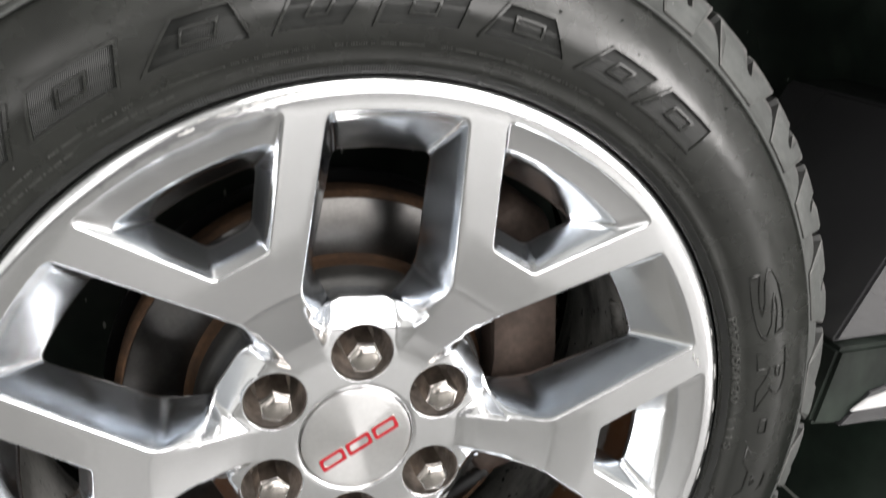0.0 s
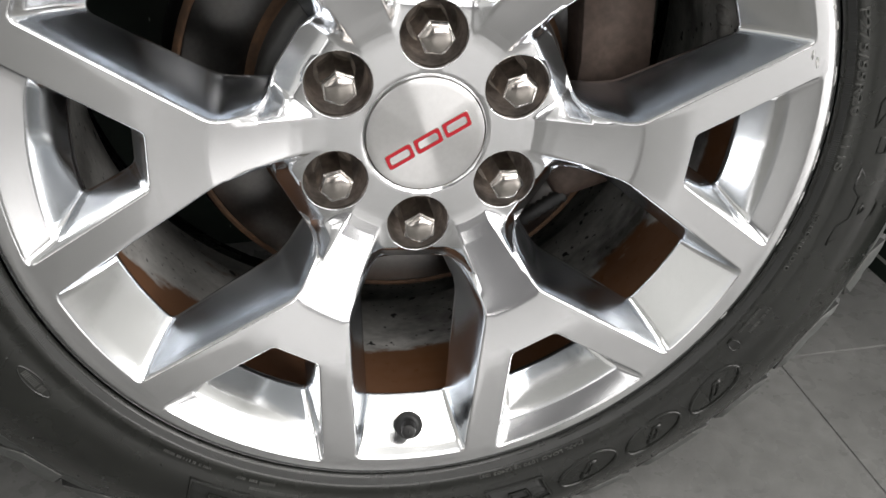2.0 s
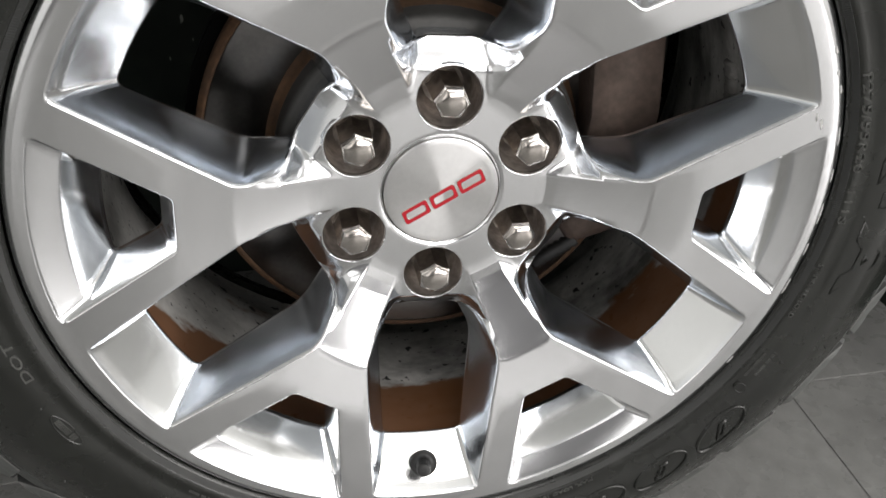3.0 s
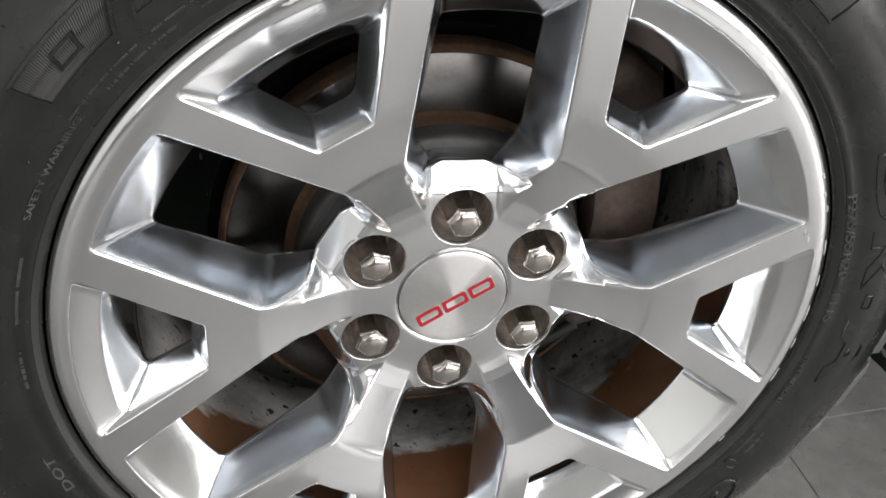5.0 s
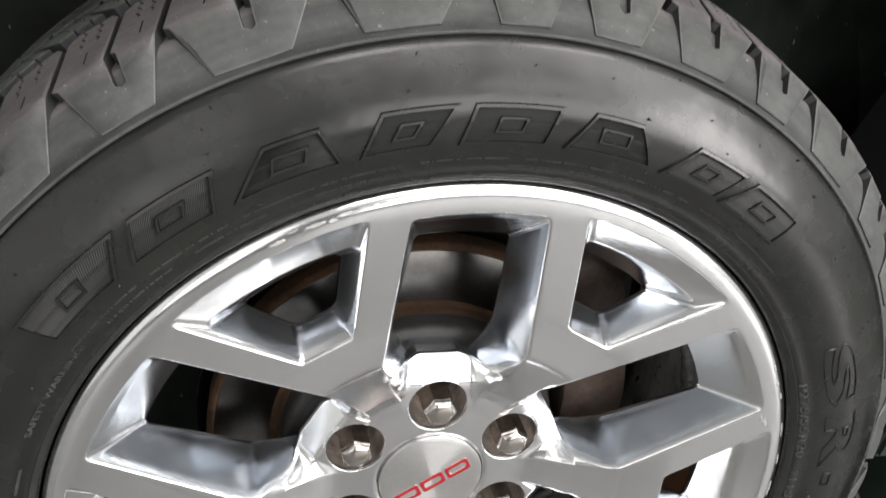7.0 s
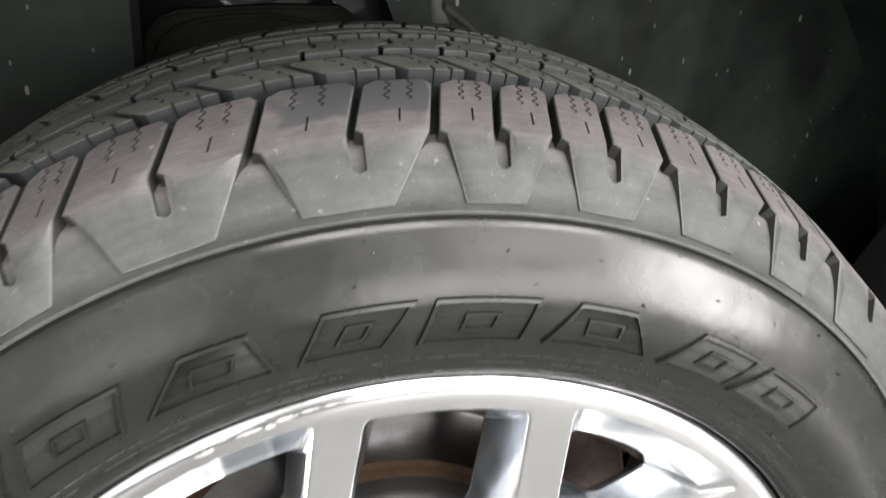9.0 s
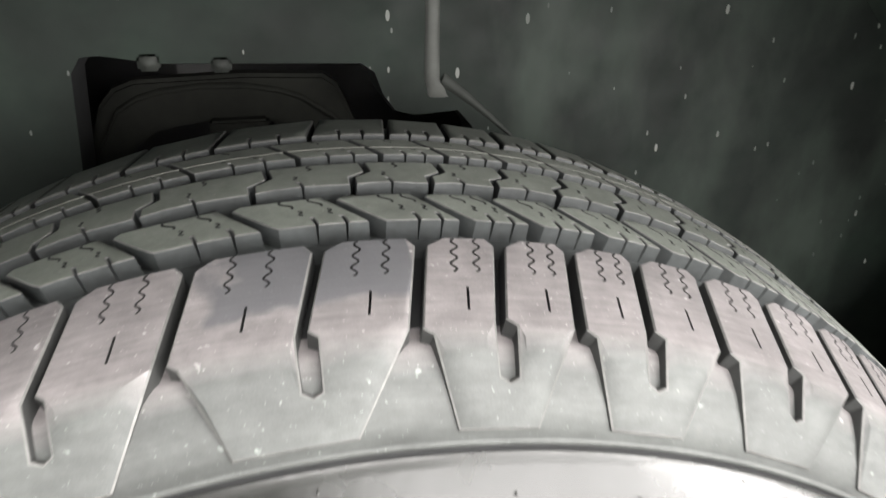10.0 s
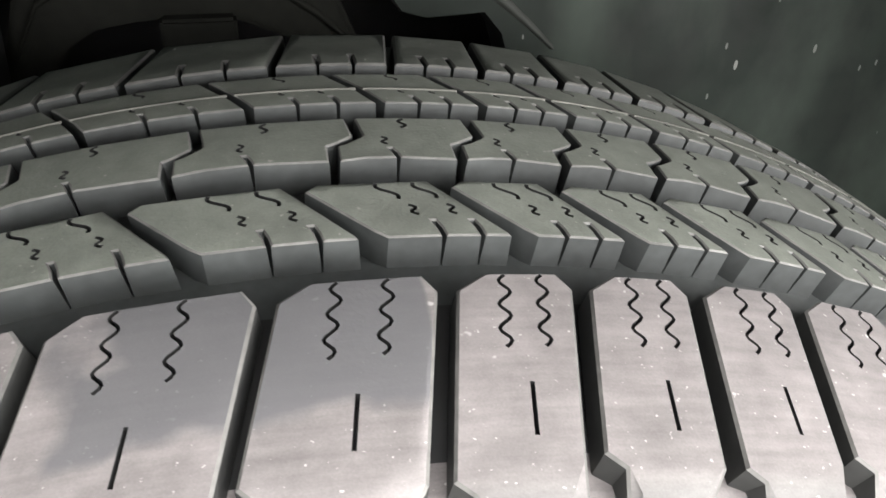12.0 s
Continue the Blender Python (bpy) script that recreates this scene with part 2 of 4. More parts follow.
nodes.links.new(place, patch.inputs["Vector"])
axes = nodes.nodes.new("ShaderNodeSeparateXYZ")
nodes.links.new(place, axes.inputs[0])
ragged = ramp(patch.outputs["Fac"], 0.3, 0.7, -0.3, 0.3)


def band(value, start, whole, ragged_by):
    """1 beyond whole, 0 before start, with an uneven edge."""
    return ramp(add(ramp(value, start, whole, 0.0, 1.0), ragged_by), 0.35, 0.65, 0.0, 1.0)


def times(a, b):
    m = nodes.nodes.new("ShaderNodeMath")
    m.operation = "MULTIPLY"
    nodes.links.new(a, m.inputs[0])
    nodes.links.new(b, m.inputs[1])
    return m.outputs[0]


wipe = times(times(band(axes.outputs[0], -0.066, -0.034, ragged), band(axes.outputs[0], 0.0225, 0.0190, ragged)), times(band(axes.outputs[1], 0.0440, 0.0575, ragged), band(axes.outputs[2], 0.30, 0.36, ragged)))
wiped = nodes.nodes.new("ShaderNodeMix")
wiped.data_type = "RGBA"
wiped.inputs[7].default_value = (0.077, 0.079, 0.085, 1)
nodes.links.new(ramp(wipe, 0.0, 1.0, 0.0, 0.82), wiped.inputs[0])
side = nodes.nodes.new("ShaderNodeMapRange")  # the buttress under the edge carries less dust
for slot, value in enumerate((0.025, 0.033, 0.0, 1.0)):
    side.inputs[slot + 1].default_value = value
nodes.links.new(axes.outputs[1], side.inputs[0])
clean = nodes.nodes.new("ShaderNodeMix")
clean.data_type, clean.blend_type = "RGBA", "MULTIPLY"
clean.inputs[0].default_value = 1.0
clean.inputs[7].default_value = (0.46, 0.52, 0.50, 1)
scrape = nodes.nodes.new("ShaderNodeMapping")  # scuffs run round the tyre
scrape.inputs["Rotation"].default_value = (0.0, 0.0, 0.35)
scrape.inputs["Scale"].default_value = (45.0, 420.0, 45.0)
nodes.links.new(place, scrape.inputs[0])
scuffs = nodes.nodes.new("ShaderNodeTexNoise")
scuffs.inputs["Scale"].default_value, scuffs.inputs["Detail"].default_value = 1.0, 3.0
nodes.links.new(scrape.outputs[0], scuffs.inputs["Vector"])
streaked = nodes.nodes.new("ShaderNodeMix")
streaked.data_type, streaked.blend_type = "RGBA", "MULTIPLY"
streaked.inputs[0].default_value = 1.0
nodes.links.new(dusted, streaked.inputs[6])
nodes.links.new(ramp(scuffs.outputs["Fac"], 0.3, 0.7, 0.86, 1.12), streaked.inputs[7])
dusted = streaked.outputs[2]
nodes.links.new(dusted, clean.inputs[6])
level = nodes.nodes.new("ShaderNodeMix")
level.data_type = "RGBA"
nodes.links.new(side.outputs[0], level.inputs[0])
nodes.links.new(clean.outputs[2], level.inputs[6])
nodes.links.new(dusted, level.inputs[7])
nodes.links.new(level.outputs[2], wiped.inputs[6])
nodes.links.new(wiped.outputs[2], shader.inputs["Base Color"])

# ---- building helpers ----
def part(name, bm, mats, parent=None, label="", smooth=True, at=None):
    """Links a bmesh as one mesh object, under a thing or a part where one is given."""
    me = bpy.data.meshes.new(name)
    bm.normal_update()
    bm.to_mesh(me)
    bm.free()
    for m in mats if isinstance(mats, (list, tuple)) else [mats]:
        me.materials.append(m)
    if smooth:
        me.polygons.foreach_set("use_smooth", [True] * len(me.polygons))
    ob = new(name, me)
    if parent:
        ob.parent = parent
    if at:
        ob.location = at
    return tagged(ob, label)


def polar(r, deg, y=0.0):
    a = radians(deg)
    return Vector((r * math.cos(a), y, r * math.sin(a)))


def grid_faces(bm, loops, closed=True, mat=0):
    """Skins rows of vertices of equal length."""
    for a, b in zip(loops, loops[1:]):
        n = len(a)
        for i in range(n if closed else n - 1):
            j = (i + 1) % n
            try:
                bm.faces.new((a[i], a[j], b[j], b[i])).material_index = mat
            except ValueError:
                pass


def revolve(bm, profile, steps, mat=0, a0=0.0, a1=360.0):
    """Turns (r, y) pairs round the axle."""
    full = a1 - a0 >= 360
    n = steps if full else steps + 1
    loops = [[bm.verts.new(polar(r, a0 + (a1 - a0) * i / steps, y)) for i in range(n)] for r, y in profile]
    grid_faces(bm, loops, full, mat)
    return loops


def offset_lines(pts, offs):
    """Moves each edge of a counter-clockwise polygon inwards by its own distance."""
    n, lines = len(pts), []
    for i in range(n):
        p, q = Vector(pts[i]), Vector(pts[(i + 1) % n])
        d = (q - p).normalized()
        nrm = Vector((-d.y, d.x))
        lines.append((p + nrm * offs[i], d))
    out = []
    for i in range(n):
        (p, d), (q, e) = lines[i - 1], lines[i]
        cr = d.x * e.y - d.y * e.x
        if abs(cr) < 1e-3:
            out.append(q.copy())
        else:
            out.append(p + d * (((q - p).x * e.y - (q - p).y * e.x) / cr))
    return out


def fillet(pts, radii, seg=4):
    """Rounds a polygon's corners; every corner gives seg + 1 points."""
    n, out = len(pts), []
    for i in range(n):
        p, a, b = Vector(pts[i]), Vector(pts[i - 1]), Vector(pts[(i + 1) % n])
        u, v = (a - p), (b - p)
        lu, lv = u.length, v.length
        u, v = u / lu, v / lv
        half = math.acos(max(-1, min(1, u.dot(v)))) / 2
        before, after = (0.45 if radii[i - 1] else 0.9), (0.45 if radii[(i + 1) % n] else 0.9)
        cut = min(radii[i] / max(math.tan(half), 1e-3), before * lu, after * lv) if half < 1.52 else 0.0
        p0, p1 = p + u * cut, p + v * cut
        for k in range(seg + 1):
            t = k / seg
            out.append(p0 * (1 - t) ** 2 + p * 2 * t * (1 - t) + p1 * t * t)
    return out


def inside(p, poly):
    hit, n = False, len(poly)
    for i in range(n):
        a, b = poly[i], poly[i - 1]
        if (a[1] > p[1]) != (b[1] > p[1]) and p[0] < (b[0] - a[0]) * (p[1] - a[1]) / (b[1] - a[1]) + a[0]:
            hit = not hit
    return hit


def sheet_with_holes(outer, holes, inner_pts=()):
    """Triangles of a flat region with holes: points and triples."""
    pts, edges = [], []
    for loop in [outer, *holes]:
        s = len(pts)
        pts += [Vector((p[0], p[1])) for p in loop]
        edges += [(s + i, s + (i + 1) % len(loop)) for i in range(len(loop))]
    pts += [Vector(p) for p in inner_pts]
    vs, _, fs, *_ = geometry.delaunay_2d_cdt(pts, edges, [], 0, 1e-7)
    keep = []
    for f in fs:
        c = sum((vs[i] for i in f), Vector((0, 0))) / len(f)
        if inside(c, outer) and not any(inside(c, h) for h in holes):
            keep.append(f)
    return vs, keep


from mathutils import geometry

# ---- the wheel: axle along y, outer face towards -y ----
AXLE = 0.395
LUG = 85.6  # the first wheel nut's angle; nuts every 60 degrees, spokes between them
wheel = tagged(new("wheel"), "polished six-spoke alloy wheel with a black all-terrain tyre on grey tiles", "wheel")
wheel.location = (0, 0, AXLE)

FACE_R = [0.0, 0.070, 0.076, 0.083, 0.092, 0.1365, 0.1415, 0.176, 0.252, 0.258, 0.264, 0.30]
FACE_Y = [0.050, 0.050, 0.0495, 0.0475, 0.0440, 0.0215, 0.0185, 0.0090, 0.0006, 0.0001, 0.0003, 0.0003]


def face_y(r):
    return float(np.interp(r, FACE_R, FACE_Y))


def face_at(x, z):
    """The face's y, with the hollows between the nut bosses and the spokes' stems."""
    r = math.hypot(x, z)
    base = face_y(r)
    if not 0.068 < r < 0.125:
        return base
    turn = (math.degrees(math.atan2(z, x)) - LUG + 30) % 60 - 30  # angle from the nearest nut
    grow = min(max((r - 0.066) / 0.014, 0.0), 1.0)
    grow = grow * grow * (3 - 2 * grow)
    t = hollow(r, turn)
    out = r * math.cos(radians(turn)) - 0.0905  # how far out on the flat plate beyond the nut's hole
    saddle = 0.0504 + (0.5 * (out + math.sqrt(out * out + 0.000009))) * 0.98
    return base + (saddle - base) * t * grow


def hollow(r, turn):
    """1 on the plate beyond a nut, falling to 0 at the crisp edge of the spoke's stem."""
    stem = float(np.interp(r, [0.066, 0.080, 0.1065, 0.139], [0.0104, 0.0120, 0.0156, 0.0192]))
    edge = r * math.sin(radians(30) - math.asin(min(stem / r, 0.5)))  # the stem's edge, from the nut's middle line
    away = r * math.sin(radians(abs(turn)))
    t = min(max((edge - away) / max(edge - 0.0220, 0.004), 0.0), 1.0)
    return 1 - (1 - t) ** 1.6


def flat(r, deg):
    a = radians(deg)
    return Vector((r * math.cos(a), r * math.sin(a)))


POCKET = [(0.2535, 10.1), (0.139, 22), (0.1075, 20.4), (0.1065, 8)]  # one half, as radius and angle from its middle
WINDOW = [(0.259, 15.1), (0.176, 6.2)]


def hole_loop(half, mid, o, s, i, radii, seg=4, arc=8):
    """The outline of a hole between spokes: an arc of the rim, straight sides and an inner end, moved inwards by o, s and i."""
    side = [flat(r, a) for r, a in half]
    pts = side + [Vector((p.x, -p.y)) for p in side[::-1]]
    n = len(pts)
    moved = [s if k < min(2, n // 2 - 1) or n - 2 - k < min(2, n // 2 - 1) else i for k in range(n - 1)] + [0.0]
    pts = offset_lines([Vector((p.x, p.y)) for p in pts], moved)
    ring = half[0][0] - o

    def meet(p, q):  # where the side meets the arc
        d = (p - q).normalized()
        b = q.dot(d)
        return q + d * (-b + math.sqrt(b * b - q.dot(q) + ring * ring))

    pts[0], pts[-1] = meet(pts[0], pts[1]), meet(pts[-1], pts[-2])
    top = math.degrees(math.atan2(pts[0].y, pts[0].x))
    bend = [flat(ring, -top + 2 * top * (0.5 - 0.5 * math.cos(math.pi * (0.12 + 0.76 * k / arc)) - 0.0351) / 0.9298) for k in range(1, arc)]
    loop = [pts[-1]] + bend + pts[:-1]
    turned = fillet(loop, [radii[0]] + [0.0] * (arc - 1) + radii, seg)
    c, e = math.cos(radians(mid)), math.sin(radians(mid))
    return [Vector((p.x * c - p.y * e, p.x * e + p.y * c)) for p in turned]


def sunk_hole(bm, half, mid, radii, levels, deep, seg=4, arc=8):
    """The walls of a hole. levels: (o, s, i, share of the depth, flat drop, material); deep: the wall's depth by radius."""
    front, last, soft = None, None, []
    for o, s, i, share, drop, mat in levels:
        loop = hole_loop(half, mid, o, s, i, [v + share * (0.004 if k else 0.001) for k, v in enumerate(radii)], seg, arc)
        if front is None:
            front = loop
            for f in front:
                turn = (math.degrees(math.atan2(f.y, f.x)) - LUG + 30) % 60 - 30
                soft.append(hollow(f.length, turn) if f.length < 0.125 and abs(turn) > 9 else 0.0)
        ring = []
        for p, f, h in zip(loop, front, soft):
            full = float(np.interp(f.length, *deep))
            eased = share ** (1 + 0.5 * h)
            ring.append(bm.verts.new((p.x, face_at(f.x, f.y) + drop + eased * full, p.y)))
        if last:
            n = len(ring)
            for k in range(n):
                j = (k + 1) % n
                ledge = seg // 2 <= k < arc * (seg + 1) + seg // 2
                bm.faces.new((last[k], last[j], ring[j], ring[k])).material_index = mat if ledge or (mat == 0 and soft[k] < 0.1) else 4 if mat == 3 else 1
        last = ring
    return front


def rim_points(found, segs, p, clear):
    """Adds a point of the face where it lies clear of every edge."""
    a, b = segs[:, :2], segs[:, 2:]
    ab = b - a
    t = (((np.array(p) - a) * ab).sum(1) / np.maximum((ab * ab).sum(1), 1e-12)).clip(0, 1)
    if np.hypot(*(a + ab * t[:, None] - np.array(p)).T).min() > clear:
        found.append(p)


def face_normal(x, z):
    """The face's own normal, towards -y."""
    h = 0.0007
    return Vector((face_at(x + h, z) - face_at(x - h, z), -2 * h, face_at(x, z + h) - face_at(x, z - h))).normalized()


def cast_wheel():
    bm = bmesh.new()
    holes = []
    for k in range(6):
        levels = [(0, 0, 0, 0, 0, 1), (0.0005, 0.0006, 0.0004, 0, 0.0002, 0), (0.0013, 0.0015, 0.0010, 0, 0.0011, 0), (0.0028, 0.0022, 0.0016, 0.02, 0.0022, 1)]
        levels += [(0.0028 + 0.0297 * q, 0.0022 + 0.0120 * (1.12 * q - 0.12 * q * q), 0.0016 - 0.004 * q, q, 0.0022 * (1 - q), 3) for q in (0.08, 0.18, 0.30, 0.44, 0.58, 0.72, 0.86, 0.97)]
        levels += [(0.0328, 0.0146, -0.003, 1.0, 0.0004, 1), (0.0326, 0.0144, -0.004, 1.0, 0.0016, 1), (0.024, 0.007, -0.006, 1.0, 0.008, 1)]
        holes.append(sunk_hole(bm, POCKET, LUG + 60 * k, [0.006, 0.028, 0.020, 0.010, 0.010, 0.020, 0.028], levels, ([0.10, 0.139, 0.170, 0.190, 0.25], [0.030, 0.046, 0.042, 0.037, 0.039])))
        levels = [(0, 0, 0, 0, 0, 1), (0.0005, 0.0005, 0.0005, 0, 0.0002, 0), (0.0012, 0.0012, 0.0012, 0, 0.0009, 0), (0.0020, 0.0019, 0.0018, 0.02, 0.0015, 0),
                  (0.0175, 0.0034, 0.0036, 0.15, 0.0016, 0), (0.0186, 0.0037, 0.0040, 0.19, 0.0012, 1), (0.0198, 0.0041, 0.0045, 0.24, 0.0008, 1)]
        levels += [(0.0198 + 0.0172 * q, 0.0041 + 0.0062 * q, 0.0045 + 0.0072 * q, 0.24 + 0.76 * q, 0, 3) for q in (0.15, 0.3, 0.45, 0.6, 0.75, 0.9)]
        levels += [(0.0373, 0.0106, 0.0120, 1.0, 0.0, 1), (0.0371, 0.0105, 0.0119, 1.0, 0.0014, 1), (0.031, 0.005, 0.006, 1.0, 0.008, 1)]
        holes.append(sunk_hole(bm, WINDOW, LUG + 30 + 60 * k, [0.0045, 0.006, 0.006], levels, ([0.17, 0.2, 0.259], [0.027, 0.031, 0.039])))
        c = flat(0.0695, LUG + 60 * k)
        ring0, last = None, None
        for rr, y in ((0.0232, None), (0.0228, 0.0503), (0.0222, 0.0511), (0.0217, 0.053), (0.0200, 0.080), (0.0, 0.083)):
            spots = [(c.x + rr * math.cos(math.tau * i / 32), c.y + rr * math.sin(math.tau * i / 32)) for i in range(32)]
            ring = [bm.verts.new((px, face_at(px, pz) if y is None else y, pz)) for px, pz in spots]
            if ring0 is None:
                ring0 = [Vector((v.co.x, v.co.z)) for v in ring]
            if last:
                grid_faces(bm, [last, ring], True, 1 if rr > 0.0215 else 2)
            last = ring
        holes.append(ring0)
    n = 240
    outer = [flat(0.2640, 360 * i / n) for i in range(n)]
    hub = [flat(0.0418, 360 * i / 72) for i in range(72)]
    segs = np.array([(*a, *b) for h in [*holes, hub] for a, b in zip(h, h[1:] + h[:1])])
    extra = []
    for r in np.arange(0.0700, 0.1120, 0.0014):
        for k in range(6):
            for a in np.arange(-29.5, 29.6, 1.0):
                rim_points(extra, segs, flat(float(r), LUG + 60 * k + float(a)), 0.0008)
    for r in (0.046, 0.051, 0.056, 0.062, 0.0665, 0.114, 0.117, 0.122, 0.126, 0.1335, 0.1365, 0.139, 0.1415, 0.145, 0.152, 0.160, 0.168, 0.176, 0.186, 0.197, 0.208, 0.219, 0.230, 0.241, 0.252, 0.2615):
        for i in range(180):
            rim_points(extra, segs, flat(r, 2 * i + 1), 0.0022)
    vs, fs = sheet_with_holes(outer, [*holes, hub], extra)
    made = [bm.verts.new((v.x, face_at(v.x, v.y), v.y)) for v in vs]
    for f in fs:
        bm.faces.new([made[i] for i in f])
    lip = [(0.2640, face_y(0.264)), (0.2662, 0.0009), (0.2682, 0.0018), (0.2700, 0.0030), (0.2714, 0.0046), (0.2722, 0.0064), (0.2724, 0.0085), (0.2690, 0.013)]
    revolve(bm, lip, n, 0)
    revolve(bm, [(0.0418, 0.050), (0.0418, 0.0506), (0.0418, 0.056), (0.0, 0.056)], 72, 2)
    bmesh.ops.remove_doubles(bm, verts=bm.verts[:], dist=2e-6)
    bmesh.ops.recalc_face_normals(bm, faces=bm.faces[:])
    return bm


alloy_rim = part("alloy_rim", cast_wheel(), [ALLOY, POLISH, GRIMY, SATIN, HAZE], wheel, "machined and polished aluminium rim with kerb-scuffed lip")
joined = {i for f in alloy_rim.data.polygons if f.material_index == 1 for i in f.vertices}
normals = []
for v in alloy_rim.data.vertices:
    x, y, z = v.co
    on_face = 0.0424 < math.hypot(x, z) < 0.2635 and abs(face_at(x, z) - y) < 1e-5 and not (v.index in joined and 0.09 < math.hypot(x, z) < 0.125)
    normals.append(face_normal(x, z) if on_face else v.normal.copy())
alloy_rim.data.normals_split_custom_set_from_vertices(normals)

bm = bmesh.new()
revolve(bm, [(0.2400, 0.050), (0.2385, 0.066), (0.2380, 0.085), (0.2385, 0.12), (0.244, 0.17), (0.2475, 0.206), (0.2500, 0.209), (0.2580, 0.212), (0.272, 0.27)], 120)
barrel = part("barrel", bm, BARREL, wheel, "dusty inner barrel of bare metal with a rusty band")


def wheel_weight(mid):
    """A lumpy stick-on weight inside the barrel."""
    bm = bmesh.new()
    rings = []
    for y, r in ((0.0880, 0.2388), (0.0888, 0.2352), (0.0925, 0.2338), (0.0985, 0.2336), (0.1035, 0.2348), (0.1050, 0.2388)):
        rings.append([bm.verts.new(polar(r + random.uniform(-0.0007, 0.0007), mid + 1.32 * k / 5 + random.uniform(-0.05, 0.05), y + random.uniform(-0.0007, 0.0007))) for k in range(-5, 6)])
    grid_faces(bm, rings, False)
    for end in (0, -1):
        bm.faces.new([ring[end] for ring in rings])
    bmesh.ops.recalc_face_normals(bm, faces=bm.faces[:])
    return bm


for mid in (14.2, 11.3, 8.4, 5.5):
    part("wheel_weight", wheel_weight(mid), LEAD, wheel, "lumpy grey stick-on balance weight")


def wheel_nut():
    bm = bmesh.new()
    loops = []
    for rr, y, hexed in ((0.0150, 0.084, 0.2), (0.0147, 0.077, 0.2), (0.0130, 0.0755, 1), (0.0127, 0.0450, 1), (0.0124, 0.0434, 0.97), (0.0115, 0.0417, 0.78), (0.0098, 0.0402, 0.45), (0.0072, 0.0391, 0.2), (0.0040, 0.0385, 0.0), (0.0013, 0.0383, 0)):
        ring = []
        for i in range(36):
            a = math.tau * i / 36
            side = math.cos(math.pi / 6) / math.cos((a % (math.pi / 3)) - math.pi / 6)
            ring.append(bm.verts.new((rr * (1 + (side - 1) * hexed) * math.cos(a), y, rr * (1 + (side - 1) * hexed) * math.sin(a))))
        loops.append(ring)
    grid_faces(bm, loops)
    bm.faces.new(loops[-1])
    bmesh.ops.recalc_face_normals(bm, faces=bm.faces[:])
    for e in bm.edges:
        if len(e.link_faces) == 2 and e.calc_face_angle() > radians(28):
            e.smooth = False
    return bm


for k in range(6):
    c = polar(0.0695, LUG + 60 * k)
    nut = part("wheel_nut", wheel_nut(), CHROME, wheel, "chromed hexagonal wheel nut", at=c)
    nut.rotation_euler = (0, radians((7, 23, -12, 31, 2, 44)[k]), 0)

bm = bmesh.new()
revolve(bm, [(0.0, 0.0484), (0.020, 0.0485), (0.036, 0.0488), (0.0402, 0.0490), (0.0407, 0.0492), (0.0409, 0.0497), (0.0409, 0.0555)], 96)
bmesh.ops.remove_doubles(bm, verts=bm.verts[:], dist=1e-6)
cap = part("centre_cap", bm, BRUSHED, wheel, "brushed silver centre cap with a red emblem")


def emblem_shape(mid, grow, y0, y1):
    """A hollow slanted frame on the cap: a plain stand-in for one sign of the emblem."""
    bm = bmesh.new()
    rings = []
    for o, y in ((grow, y1), (grow, y0), (-0.0021 - grow, y0), (-0.0021 - grow, y1)):
        w, h = 0.0098 + o, 0.0052 + o
        pts = fillet([Vector((mid - w - 0.0006, -h)), Vector((mid + w - 0.0006, -h)), Vector((mid + w + 0.0006, h)), Vector((mid - w + 0.0006, h))], [0.002] * 4, 3)
        turned = [Vector((p.x * math.cos(radians(28.5)) - p.y * math.sin(radians(28.5)), p.x * math.sin(radians(28.5)) + p.y * math.cos(radians(28.5)))) for p in pts]
        rings.append([bm.verts.new((p.x + 0.0013, y, p.y - 0.0036)) for p in turned])
    grid_faces(bm, rings)
    return bm


for mid in (-0.0222, 0.0, 0.0222):
    sign = part("emblem", emblem_shape(mid, 0.0, 0.0475, 0.0490), RED, cap, "plain red raised emblem shape", smooth=False)
    part("emblem_edge", emblem_shape(mid, 0.0004, 0.0480, 0.0490), CHROME, cap, smooth=False)

# rubber valve in the lowest pocket
bm = bmesh.new()
revolve(bm, [(0.0046, -0.006), (0.0052, -0.0040), (0.0062, -0.0010), (0.0092, 0.0), (0.0104, -0.0008), (0.0112, 0.001)], 28)
valve = part("valve", bm, RUBBER, wheel, "black rubber valve with a ribbed plastic cap", at=polar(0.2333, -94.6, 0.0163))
valve.rotation_euler = (radians(-30), 0, radians(-9))
bm = bmesh.new()
rings = []
for r, y in ((0.0050, -0.0050), (0.0054, -0.0056), (0.0054, -0.0180), (0.0049, -0.0196), (0.0030, -0.0202), (0.0004, -0.0203)):
    rings.append([bm.verts.new(((r + (0.00035 if k % 2 and r > 0.0052 else 0.0)) * math.cos(math.tau * k / 36), y, (r + (0.00035 if k % 2 and r > 0.0052 else 0.0)) * math.sin(math.tau * k / 36))) for k in range(36)])
grid_faces(bm, rings)
part("valve_cap", bm, RUBBER, valve, smooth=False)

